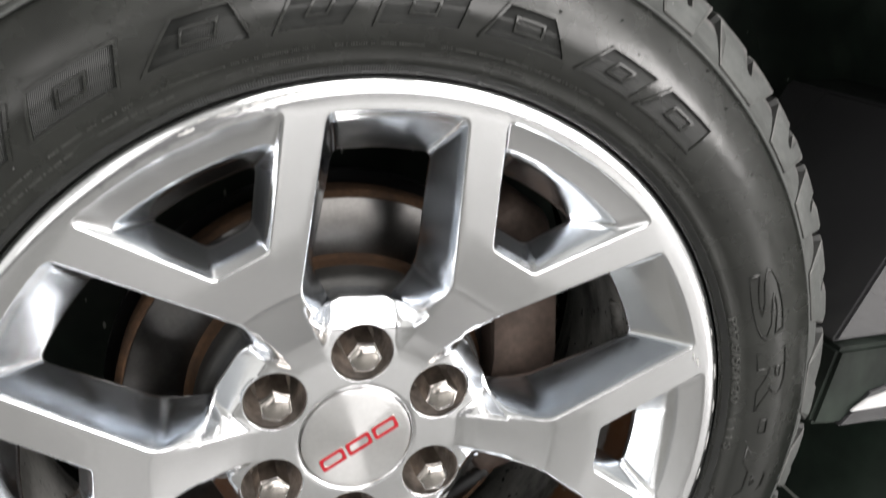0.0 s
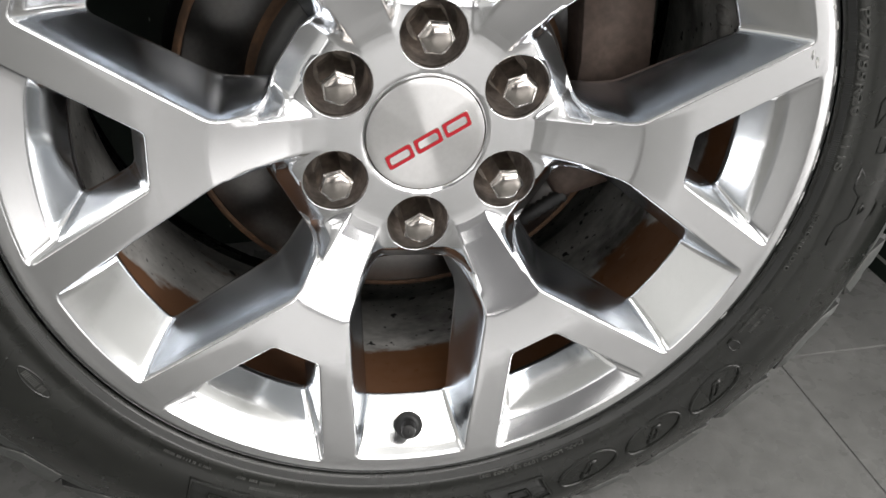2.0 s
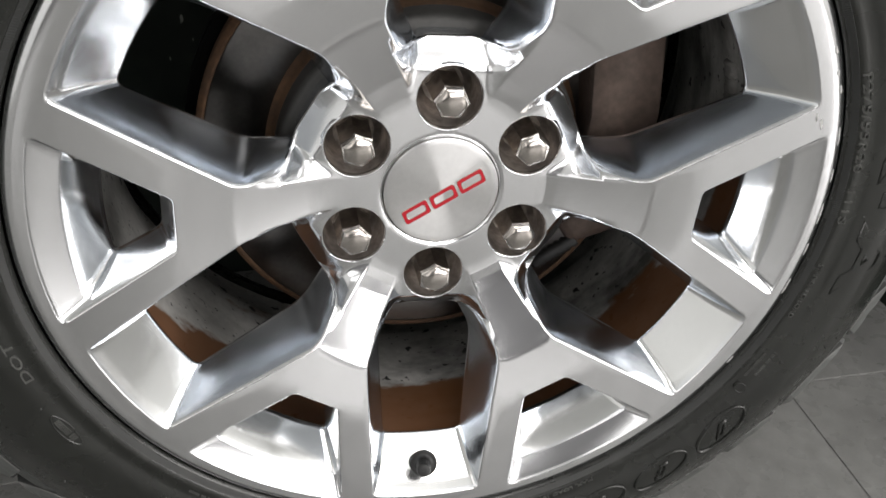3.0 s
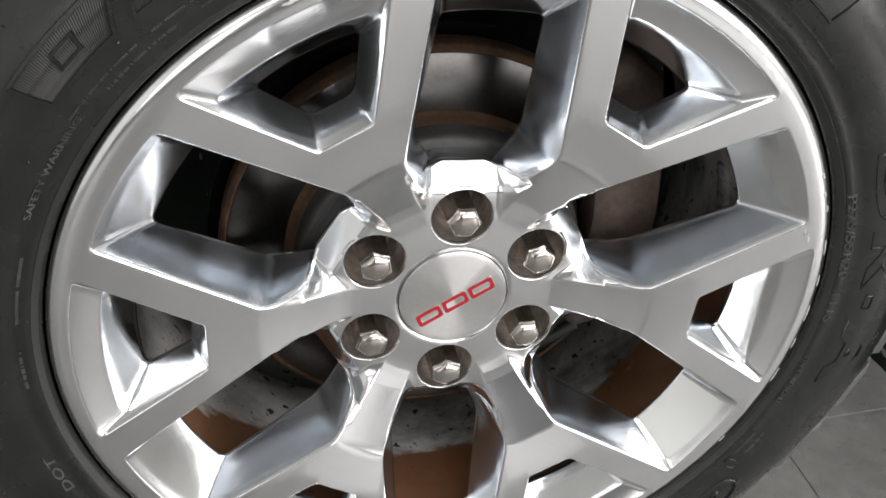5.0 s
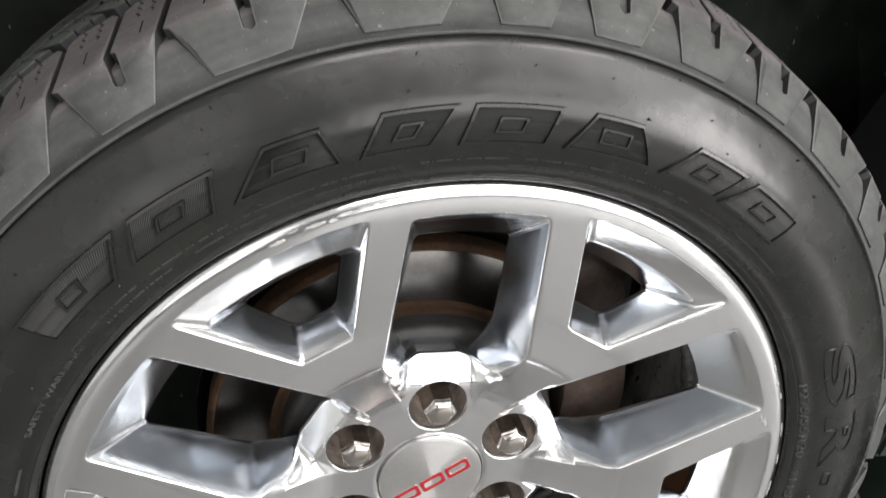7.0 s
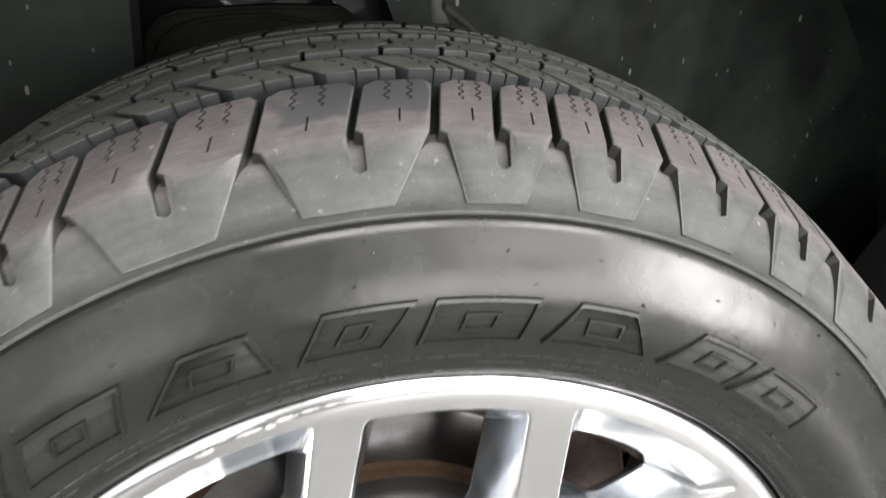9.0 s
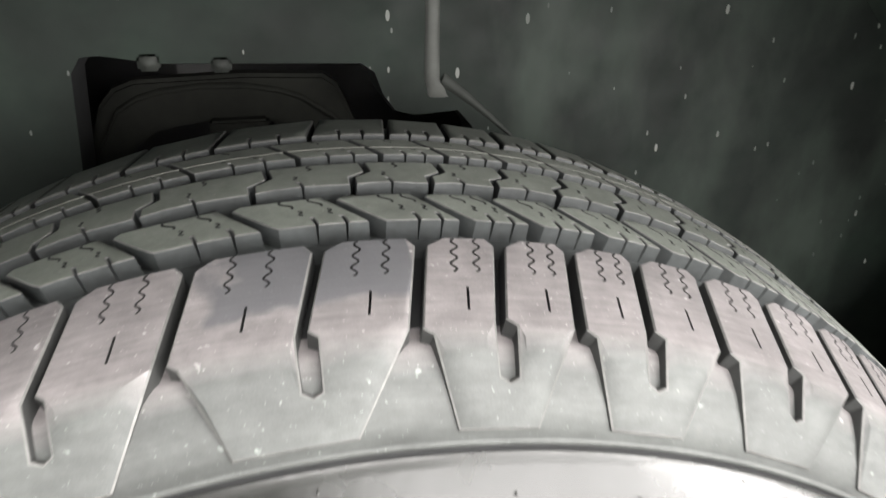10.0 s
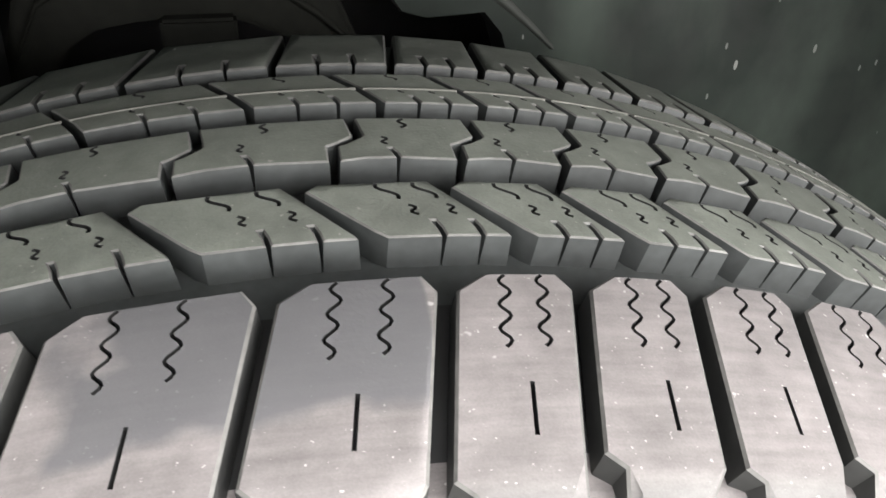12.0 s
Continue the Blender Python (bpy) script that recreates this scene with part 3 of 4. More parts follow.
# kerb scuffs along the rim's lip
for mid, r, length, width in ((112.6, 0.2645, 0.012, 0.0034), (107.4, 0.2655, 0.016, 0.0030), (105.2, 0.2650, 0.006, 0.0034), (103.4, 0.2662, 0.013, 0.0022), (100.8, 0.2668, 0.010, 0.0018), (110.3, 0.2668, 0.008, 0.0016), (98.6, 0.2668, 0.007, 0.0018), (23.5, 0.2660, 0.006, 0.0028), (20.0, 0.2655, 0.005, 0.0026), (17.2, 0.2670, 0.007, 0.0022), (14.0, 0.2500, 0.008, 0.0022), (12.6, 0.2530, 0.009, 0.0030), (9.5, 0.2675, 0.016, 0.0020), (3.0, 0.2676, 0.012, 0.0018), (-3.5, 0.2670, 0.018, 0.0026), (-10.0, 0.2676, 0.012, 0.0018), (-17.0, 0.2674, 0.016, 0.0020), (-33.0, 0.2674, 0.008, 0.0014)):
    bm = bmesh.new()
    top, rim = [], []
    for i in range(30):
        a = math.tau * i / 30
        jag = random.uniform(0.35, 1.25)
        du, dv = length / 2 * (0.8 + 0.3 * jag) * math.cos(a), width / 2 * jag * math.sin(a)
        for ring, k, lift in ((rim, 1.0, 0.0006), (top, 0.7, -0.0003 - 0.0004 * random.random())):
            p = flat(r + dv * k, mid + math.degrees(du * k / r))
            ring.append(bm.verts.new((p.x, (face_at(p.x, p.y) if p.length < 0.264 else float(np.interp(p.length, [0.264, 0.2662, 0.2682, 0.2700, 0.2714, 0.2722], [0.0003, 0.0009, 0.0018, 0.0030, 0.0046, 0.0064]))) + lift, p.y)))
    grid_faces(bm, [rim, top])
    bm.faces.new(top)
    part("scuff", bm, SCUFF, wheel, "pale kerb scuff", smooth=False)

# brake parts behind the spokes
bm = bmesh.new()
revolve(bm, [(0.165, 0.138), (0.165, 0.119), (0.163, 0.1175), (0.120, 0.1175), (0.119, 0.1185)], 96)
brake = tagged(new("brake"), "rust-edged brake disc and caliper behind the spokes", "brake")
brake.location = (0, 0, AXLE)
part("disc", bm, DISC, brake, "bright steel friction disc")
bm = bmesh.new()
revolve(bm, [(0.1145, 0.110), (0.113, 0.096), (0.1115, 0.0925), (0.108, 0.090), (0.06, 0.089), (0.0, 0.089)], 64)
part("hat", bm, HAT, brake, "dusty grey disc hat")
bm = bmesh.new()
revolve(bm, [(0.1205, 0.1180), (0.1198, 0.1168), (0.1180, 0.1164), (0.1160, 0.1140), (0.1148, 0.1080), (0.1135, 0.1070)], 96)
part("rust_ring", bm, RUST, brake, "rust-brown ring round the hat")
bm = bmesh.new()
revolve(bm, [(0.1690, 0.14), (0.1700, 0.1215), (0.1690, 0.1185), (0.1675, 0.1180), (0.1665, 0.1166), (0.1650, 0.1164), (0.1640, 0.1176)], 96)
part("disc_edge", bm, RUST, brake, "rusty disc edge")


def caliper():
    bm = bmesh.new()
    loops = []
    c = (0.143, 0.045)
    for y, k in ((0.165, 1.0), (0.100, 1.0), (0.0905, 0.95), (0.0875, 0.86)):
        ring = []
        for x, z in ((0.101, -0.060), (0.116, -0.086), (0.125, -0.084), (0.157, -0.075), (0.171, -0.034), (0.177, 0.028), (0.173, 0.090), (0.162, 0.146), (0.132, 0.168), (0.100, 0.148), (0.114, 0.090), (0.120, 0.030), (0.114, -0.030)):
            ring.append(bm.verts.new((c[0] + (x - c[0]) * k, y, c[1] + (z - c[1]) * k)))
        loops.append(ring)
    grid_faces(bm, loops)
    bm.faces.new(loops[-1])
    bmesh.ops.bevel(bm, geom=bm.edges[:], offset=0.0025, segments=2, affect="EDGES")
    return bm


part("caliper", caliper(), CALIPER, brake, "dull brown brake caliper")
bm = bmesh.new()
rings = []
for k in range(15):
    c = Vector((0.121, 0.097, -0.081)).lerp(Vector((0.088, 0.103, -0.106)), k / 14)
    r = 0.0068 if k % 2 else 0.0052
    rings.append([bm.verts.new(c + Vector((0.6 * r * math.sin(a), r * math.cos(a), -0.8 * r * math.sin(a)))) for a in (math.tau * j / 12 for j in range(12))])
grid_faces(bm, rings)
part("pin_boot", bm, RUBBER, brake, "ribbed black rubber boot of the caliper's slide pin")
bm = bmesh.new()
revolve(bm, [(0.178, 0.141), (0.178, 0.150), (0.172, 0.165), (0.0, 0.170)], 64)
part("dust_shield", bm, RUBBER, brake, "dark dust shield")

# ---- the tyre ----
MID = 0.146  # middle plane of the tread
HALF = [(0.0105, 0.3590), (0.0153, 0.3692), (0.0210, 0.3790), (0.0264, 0.3856), (0.0292, 0.3882), (0.0330, 0.3897), (0.0420, 0.3913), (0.0550, 0.3935), (0.0660, 0.3953), (0.0830, 0.3986), (0.1000, 0.4006), (0.1200, 0.4018), (MID, 0.4022)]
PROFILE = HALF + [(2 * MID - y, r) for y, r in HALF[-2::-1]]
RUN = [0.0]
for (y0, r0), (y1, r1) in zip(PROFILE, PROFILE[1:]):
    RUN.append(RUN[-1] + math.hypot(y1 - y0, r1 - r0))


def on_tread(s, deg, sink=0.0):
    """A point of the tread's skin, by the way across it and the angle; sink: depth below."""
    y, r = np.interp(s, RUN, [p[0] for p in PROFILE]), np.interp(s, RUN, [p[1] for p in PROFILE])
    ya, ra = np.interp(s - 0.004, RUN, [p[0] for p in PROFILE]), np.interp(s - 0.004, RUN, [p[1] for p in PROFILE])
    yb, rb = np.interp(s + 0.004, RUN, [p[0] for p in PROFILE]), np.interp(s + 0.004, RUN, [p[1] for p in PROFILE])
    d = math.hypot(yb - ya, rb - ra)
    ny, nr = (rb - ra) / d, -(yb - ya) / d
    return polar(r + nr * sink, deg, y + ny * sink)


def across(y):
    """The way across the tread at which it stands at y."""
    return float(np.interp(y, [p[0] for p in PROFILE], RUN))


SIDE = [(0.2660, 0.012), (0.2728, 0.0050), (0.2736, 0.0022), (0.2756, 0.0008), (0.2768, 0.0012), (0.2776, -0.0012), (0.2830, -0.0042), (0.2840, -0.0036), (0.2900, -0.0068), (0.2980, -0.0092), (0.3060, -0.0104), (0.3140, -0.0106), (0.3220, -0.0092), (0.3300, -0.0062), (0.3380, -0.0022), (0.3450, 0.0018), (0.3510, 0.0054), (0.3551, 0.0078), (0.3554, 0.0083), (0.3555, 0.0170), (0.3564, 0.0171), (0.3565, 0.0098), (0.3588, 0.0107)]
SIDE_R, SIDE_Y = [p[0] for p in SIDE], [p[1] for p in SIDE]


def side_y(r):
    return float(np.interp(r, SIDE_R, SIDE_Y))


tyre_bm = bmesh.new()
base = []
for (y, r), s in zip(PROFILE, RUN):
    depth = float(np.interp(min(s, RUN[-1] - s), [0.0, 0.004, 0.012, 0.019, 0.035, 0.06], [0.0012, 0.0018, 0.0030, 0.0043, 0.007, 0.0095]))
    p = on_tread(s, 0, depth)
    base.append((p.x, p.y))
far = [(r, 2 * MID - y) for r, y in SIDE[::-1]]
loops = revolve(tyre_bm, SIDE[1:] + base + far, 288)
for f in tyre_bm.faces:
    mid = f.calc_center_median()
    if 0.35542 < mid.xz.length < 0.35652:
        f.material_index = 2
    if mid.xz.length > 0.35652:
        # cross-groove floors take the near-black shade colour, the wide grooves the lighter one
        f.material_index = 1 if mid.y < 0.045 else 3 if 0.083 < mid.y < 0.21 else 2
tyre = part("tyre", tyre_bm, [SIDEWALL, DUSTY, GROOVE, CLEAN_SHADED], wheel, "black all-terrain tyre with raised sidewall blocks")

# tread: pitches of uneven length all round, from one groove to the next
PITCH = [99.95, 93.05, 87.40, 82.85, 78.55, 74.20, 69.50, 64.45, 59.50, 55.20, 51.0]
steps = (6.4, 5.6, 4.6, 4.3, 4.4, 4.9, 5.8, 6.6, 7.1, 6.3, 5.2, 4.7, 4.4, 5.0, 5.9, 6.8, 5.4, 4.5) * 3
for step in steps:
    PITCH.append(PITCH[-1] - step * (51.0 + 360 - 112.9) / sum(steps))
PITCH = [112.9, 106.3] + PITCH


def block(outline, sipes, chamfer, depth, deg0, gap=0.4):
    """A rubber block from an outline in (angle, way across), with narrow cuts."""
    bm = bmesh.new()
    k = 0.40 * math.pi / 180
    flat_pts = [Vector(((a - deg0) * k, s)) for a, s in outline]
    area2 = sum(a.x * b.y - b.x * a.y for a, b in zip(flat_pts, flat_pts[1:] + flat_pts[:1]))
    if area2 < 0:
        flat_pts.reverse()

    def lift(p, sink):
        return on_tread(p.y, deg0 + p.x / k, sink)

    n = len(flat_pts)
    top = offset_lines(flat_pts, [chamfer] * n)
    holes = []
    for a0, line, width in sipes:
        line = [Vector(((a - deg0) * k, s)) for a, s in line]
        left, right = [], []
        for i, p in enumerate(line):
            d = (line[min(i + 1, len(line) - 1)] - line[max(i - 1, 0)]).normalized()
            m = Vector((-d.y, d.x)) * width / 2
            left.append(p + m)
            right.append(p - m)
        holes.append(left + right[::-1])
    xs, ys = [p.x for p in top], [p.y for p in top]
    extra = []
    for i in range(1, 9):
        for j in range(1, 14):
            p = Vector((min(xs) + (max(xs) - min(xs)) * i / 9, min(ys) + (max(ys) - min(ys)) * j / 14))
            if inside(p, offset_lines(top, [0.0012] * n)) and not any(min((p - q).length for q in h) < 0.0015 for h in holes):
                extra.append(p)
    vs, fs = sheet_with_holes(top, holes, extra)
    made = [bm.verts.new(lift(v, 0)) for v in vs]
    for f in fs:
        bm.faces.new([made[i] for i in f])
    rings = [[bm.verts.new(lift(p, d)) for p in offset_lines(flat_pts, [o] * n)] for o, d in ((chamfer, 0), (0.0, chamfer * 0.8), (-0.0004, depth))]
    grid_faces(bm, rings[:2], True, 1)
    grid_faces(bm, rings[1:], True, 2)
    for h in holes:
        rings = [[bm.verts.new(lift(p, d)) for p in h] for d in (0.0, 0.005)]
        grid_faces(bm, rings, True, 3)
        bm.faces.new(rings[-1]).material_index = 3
    bmesh.ops.remove_doubles(bm, verts=bm.verts[:], dist=1e-6)
    bmesh.ops.recalc_face_normals(bm, faces=bm.faces[:])
    for e in bm.edges:
        if len(e.link_faces) == 2 and e.calc_face_angle() > radians(35):
            e.smooth = False
    return bm


def wavy(a, s0, s1, lean=0.0, amp=0.28, waves=3):
    n = waves * 8
    return [(a + lean * i / n + amp * math.sin(math.tau * waves * i / n), s0 + (s1 - s0) * i / n) for i in range(n + 1)]


S_IN, S_TOP, S_LOW = across(0.0840), across(0.033), 0.0030
half_gap = 0.31
S_NOTCH, SLANT = 0.0190, 1.3
# shoulder pieces: two blocks over one wedge-shaped buttress
for i in range(0, len(PITCH) - 1, 2):
    a0, am, a1 = PITCH[i] - half_gap, PITCH[i + 1], PITCH[i + 2] + half_gap
    w, c, e, g, n = a0 - a1, 0.95, 0.55, half_gap, SLANT * 0.9
    out = [(a0 - SLANT - c, S_IN), (am + g - SLANT + e, S_IN), (am + g - n, S_IN - 0.005), (am + g + 0.2, S_TOP + 0.002), (am + 0.50, S_NOTCH + 0.002), (am - 0.05, S_NOTCH), (am - g - 0.22, S_NOTCH + 0.0015), (am - g - 0.30, S_TOP + 0.0005), (am - g + 0.2, S_TOP + 0.004), (am - g - n, S_IN - 0.005), (am - g - SLANT - c, S_IN), (a1 - SLANT + e, S_IN), (a1 - n, S_IN - 0.005), (a1 + 0.2, S_TOP), (a1 + 0.27 * w, S_LOW), (a0 - 0.18 * w, S_LOW), (a0 - 0.35, S_TOP - 0.003), (a0 + 0.15, S_TOP), (a0 - n, S_IN - 0.005)]
    sipes = []
    for hi, lo in ((a0, am + g), (am - g, a1)):
        ww = hi - lo
        for f in (0.20, 0.525):
            sipes.append((0, wavy(hi - ww * f - 2.07, S_IN - 0.0009, across(0.0630), 0.55, 0.19, 3), 0.0009))
        sipes.append((0, [(hi - ww * 0.43 - 1.11, across(0.0540)), (hi - ww * 0.43 - 0.81, across(0.0415))], 0.0010))
    part("shoulder_block", block(out, sipes, 0.0007, 0.008, am), [DUSTY, WORN, SHADED_FLANK, GROOVE], tyre)


def cut(a, s, deep, turn=0.25):
    """A narrow cut into a block's front edge, as outline points running towards smaller angles."""
    h = 0.085
    return [(a + h, s), (a + h + turn * 0.4, s + deep * 0.55), (a + h + turn, s + deep), (a - h + turn, s + deep), (a - h + turn * 0.4, s + deep * 0.55), (a - h, s)]


R2A, R2B = across(0.0970), across(0.1200)
R3A, R3B = across(0.1310), across(0.1555)
R4A, R4B = across(0.1660), across(0.1895)
R5A, R5B = across(0.2005), across(0.2480)


def row_gap(a, second, third):
    """Where the grooves of the inner rows lie beside a shoulder groove at the angle a: the rows have pitches of their own."""
    return a + float(np.interp(a, [80, 83, 87.4, 93], [0.2, 0.2, 0.95, 1.4] if second else [1.4, 1.4, 1.75, 2.25] if third else [-0.55, -0.6, -0.6, -0.75]))


for hi, lo in zip(PITCH, PITCH[1:]):
    w = hi - lo
    am = (hi + lo) / 2
    # slanted blocks of the second row
    g = 0.43
    a, b = row_gap(hi, True, False) - g, row_gap(lo, True, False) + g
    out = [(a + 0.25, R2A + 0.0022), (a - 0.15, R2A), *cut(b + w * 0.52, R2A, 0.006), *cut(b + w * 0.22, R2A, 0.006), (b, R2A), (b + 0.1, R2A + 0.0015), (b + 2.45, R2B), (a + 2.0, R2B), (a + 2.45, R2B - 0.0028)]
    sip = [(0, wavy(b + w * f + 0.7, R2A + 0.0085, R2A + 0.0125, 0.3, 0.16, 1), 0.0010) for f in (0.22, 0.52)]
    sip += [(0, wavy(b + w * f + 2.0, R2B - 0.001, R2B - 0.008, -0.7, 0.18, 1), 0.0011) for f in (0.22, 0.52)]
    part("tread_block", block(out, sip, 0.0005, 0.0095, am), [TREAD, WORN, CLEAN_SHADED, GROOVE], tyre)
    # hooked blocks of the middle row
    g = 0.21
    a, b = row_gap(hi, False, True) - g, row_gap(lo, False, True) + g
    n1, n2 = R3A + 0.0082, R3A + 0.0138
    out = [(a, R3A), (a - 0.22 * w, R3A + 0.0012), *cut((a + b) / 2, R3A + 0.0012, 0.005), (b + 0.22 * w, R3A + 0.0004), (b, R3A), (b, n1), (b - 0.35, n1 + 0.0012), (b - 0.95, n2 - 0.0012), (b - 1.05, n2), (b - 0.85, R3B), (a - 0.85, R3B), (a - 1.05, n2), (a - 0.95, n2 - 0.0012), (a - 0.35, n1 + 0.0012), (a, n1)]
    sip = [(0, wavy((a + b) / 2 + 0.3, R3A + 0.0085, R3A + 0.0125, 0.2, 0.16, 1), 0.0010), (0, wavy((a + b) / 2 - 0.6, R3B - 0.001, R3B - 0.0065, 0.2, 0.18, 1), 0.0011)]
    part("tread_block", block(out, sip, 0.0005, 0.0095, am), [TREAD, WORN, CLEAN_SHADED, GROOVE], tyre)
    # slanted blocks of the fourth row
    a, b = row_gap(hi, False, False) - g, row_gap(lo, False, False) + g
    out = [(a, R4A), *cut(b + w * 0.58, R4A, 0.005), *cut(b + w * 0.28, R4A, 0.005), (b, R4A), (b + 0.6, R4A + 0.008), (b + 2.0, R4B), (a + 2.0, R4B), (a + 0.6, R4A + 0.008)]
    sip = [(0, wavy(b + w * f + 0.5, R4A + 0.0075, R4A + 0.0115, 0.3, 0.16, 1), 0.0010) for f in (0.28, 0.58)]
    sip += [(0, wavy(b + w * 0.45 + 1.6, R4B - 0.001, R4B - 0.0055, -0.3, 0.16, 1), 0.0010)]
    part("tread_block", block(out, sip, 0.0005, 0.0095, am), [TREAD, WORN, CLEAN_SHADED, GROOVE], tyre)
    s4 = R4A + 0.44 * (R4B - R4A)
    bm = bmesh.new()
    ends = [a + 0.80 - (a - b + 0.1) * i / 6 for i in range(7)]
    grid_faces(bm, [[bm.verts.new(on_tread(s4 + d, e, -h)) for e in ends] for d, h in ((-0.0006, -0.0002), (-0.0003, 0.0004), (0.0003, 0.0004), (0.0006, -0.0002))], False)
    part("mould_line", bm, PALE, tyre)
    # far shoulder
    a, b = hi - 1.75 - g, lo - 1.75 + g
    out = [(a, R5A), *cut(b + w * 0.58, R5A, 0.012, 0.0), *cut(b + w * 0.28, R5A, 0.012, 0.0), (b, R5A), (b - 0.9, R5B), (a - 0.9, R5B)]
    part("shoulder_block", block(out, [], 0.0008, 0.0095, am), [TREAD, WORN, CLEAN_SHADED, GROOVE], tyre)

# ---- raised marks on the tyre's sidewall ----
def side_point(u, r, lift):
    """A point of the sidewall at the angle u and radius r; lift: height over the rubber."""
    return polar(r, u, side_y(r) - lift)


def bent_ring(bm, pts, width, height):
    """A raised ridge along a closed outline of (way round at 0.31 m, radius)."""
    n = len(pts)
    rings = []
    for o, h in ((-0.0003, -0.0004), (0.0, height), (width, height), (width + 0.0003, -0.0004)):
        rings.append([bm.verts.new(side_point(math.degrees(p.x / 0.31), p.y, h)) for p in offset_lines(pts, [o] * n)])
    grid_faces(bm, rings)


def dense(pts, step=0.003):
    out = []
    for a, b in zip(pts, pts[1:] + pts[:1]):
        n = max(1, int((b - a).length / step))
        out += [a + (b - a) * i / n for i in range(n)]
    return out


def way(deg, r):
    return Vector((radians(deg) * 0.31, r))


def raised_shape(b0, b1, t0, t1, r0, r1, slot_w=0.16, slot_r=0.4):
    """A plain slanted block: a raised outline with a ribbed field."""
    bm = bmesh.new()
    pts = [way(b1, r0), way(b0, r0), way(t0, r1), way(t1, r1)]
    bent_ring(bm, dense(pts), 0.0017, 0.0019)
    um, rm = (b0 + b1 + t0 + t1) / 4, (r0 + r1) / 2
    lean, hw, hr = (t0 + t1 - b0 - b1) / 2 * slot_r, (b0 - b1) * slot_w, (r1 - r0) * slot_r
    slot = [way(um - hw - lean / 2, rm - hr / 2), way(um + hw - lean / 2, rm - hr / 2), way(um + hw + lean / 2, rm + hr / 2), way(um - hw + lean / 2, rm + hr / 2)]
    bent_ring(bm, dense(slot), 0.0014, 0.0017)
    n = 2 * int(0.31 * radians(b0 - b1) / 0.00115)
    rows = []
    for v in (0.055, 0.36, 0.65, 0.945):
        row = []
        for i in range(n + 1):
            f = 0.015 + 0.97 * i / n
            a = (b0 + (b1 - b0) * f) * (1 - v) + (t0 + (t1 - t0) * f) * v
            row.append(bm.verts.new(side_point(a, r0 + (r1 - r0) * v, 0.00042 if i % 2 else 0.0001)))
        rows.append(row)
    grid_faces(bm, rows, False, 1)
    return bm


def raised_oval(mid, half, r0, r1, lean):
    """A plain slanted oval with a slot."""
    bm = bmesh.new()
    rm, rh = (r0 + r1) / 2, (r1 - r0) / 2
    pts = []
    for i in range(40):
        a = math.tau * i / 40
        v = math.sin(a)
        pts.append(way(mid + half * math.cos(a) + lean * v, rm + rh * v))
    bent_ring(bm, pts, 0.0016, 0.0017)
    slot = [way(mid + 1.1 - lean * 0.5, rm - rh * 0.45), way(mid - 0.3 - lean * 0.5, rm - rh * 0.45), way(mid - 1.1 + lean * 0.5, rm + rh * 0.45), way(mid + 0.3 + lean * 0.5, rm + rh * 0.45)]
    bent_ring(bm, dense(slot[::-1]), 0.0013, 0.0015)
    return bm


def raised_text(body, a0, a1, r0, height, lift=0.0007, outlined=False):
    """Letters bent round the axle, reading clockwise with their heads outwards."""
    curve = bpy.data.curves.new("letters", "FONT")
    curve.body, curve.extrude, curve.resolution_u = body, 0.02, 3
    if outlined:
        curve.extrude, curve.fill_mode, curve.bevel_depth, curve.bevel_resolution, curve.offset = 0.0, "NONE", 0.019, 0, 0.042
    ob = new("letters", curve)
    bpy.context.view_layer.update()
    got = ob.evaluated_get(bpy.context.evaluated_depsgraph_get())
    me = got.to_mesh()
    bm = bmesh.new()
    bm.from_mesh(me)
    got.to_mesh_clear()
    bpy.data.objects.remove(ob)
    bpy.data.curves.remove(curve)
    xs, ys = [v.co.x for v in bm.verts], [v.co.y for v in bm.verts]
    x0, x1, top = min(xs), max(xs), max(max(ys), 0.68)
    for v in bm.verts:
        u = a0 + (a1 - a0) * (v.co.x - x0) / (x1 - x0)
        v.co = side_point(u, r0 + height * v.co.y / top, lift if v.co.z > 0.001 else -0.0003)
    return bm


def small_bars(runs, r0, height):
    """Rows of short raised bars for writing too small to read."""
    bm = bmesh.new()
    for a0, a1 in runs:
        a = a0
        while a > a1:
            w = random.choice((0.10, 0.14, 0.18))
            if random.random() > 0.16:
                rings = []
                for o, h in ((0.0, -0.0002), (0.02, 0.0005)):
                    rings.append([bm.verts.new(side_point(a - da, r0 + dr, h)) for da, dr in ((o, o * 0.005), (w - o, o * 0.005), (w - o, height - o * 0.005), (o, height - o * 0.005))])
                grid_faces(bm, rings)
                bm.faces.new(rings[-1])
            a -= w + 0.12
    return bm


for quad in ((138.3, 128.5, 139.3, 125.2), (126.2, 116.0, 123.4, 114.0), (113.9, 102.1, 109.0, 103.4), (100.4, 93.0, 97.5, 89.9), (90.0, 80.5, 88.3, 79.3), (78.4, 67.3, 75.7, 70.2), (66.1, 57.9, 62.8, 55.5), (57.0, 46.5, 53.8, 45.9)):
    part("raised_shape", raised_shape(*quad, 0.3010, 0.3240), [SIDEWALL, RIBBED], tyre, "ribbed raised shape", smooth=False)
for k in range(3):
    part("raised_shape", raised_oval(-43.2 - 11.3 * k, 4.9, 0.2945, 0.3205, -1.3), SIDEWALL, tyre, "raised oval shape")
for k in range(5):
    a = -73.0 - 11.5 * k
    part("raised_shape", raised_shape(a, a - 9.4, a + 0.8, a - 7.6, 0.2950, 0.3200), [SIDEWALL, RIBBED], tyre, "ribbed raised shape", smooth=False)
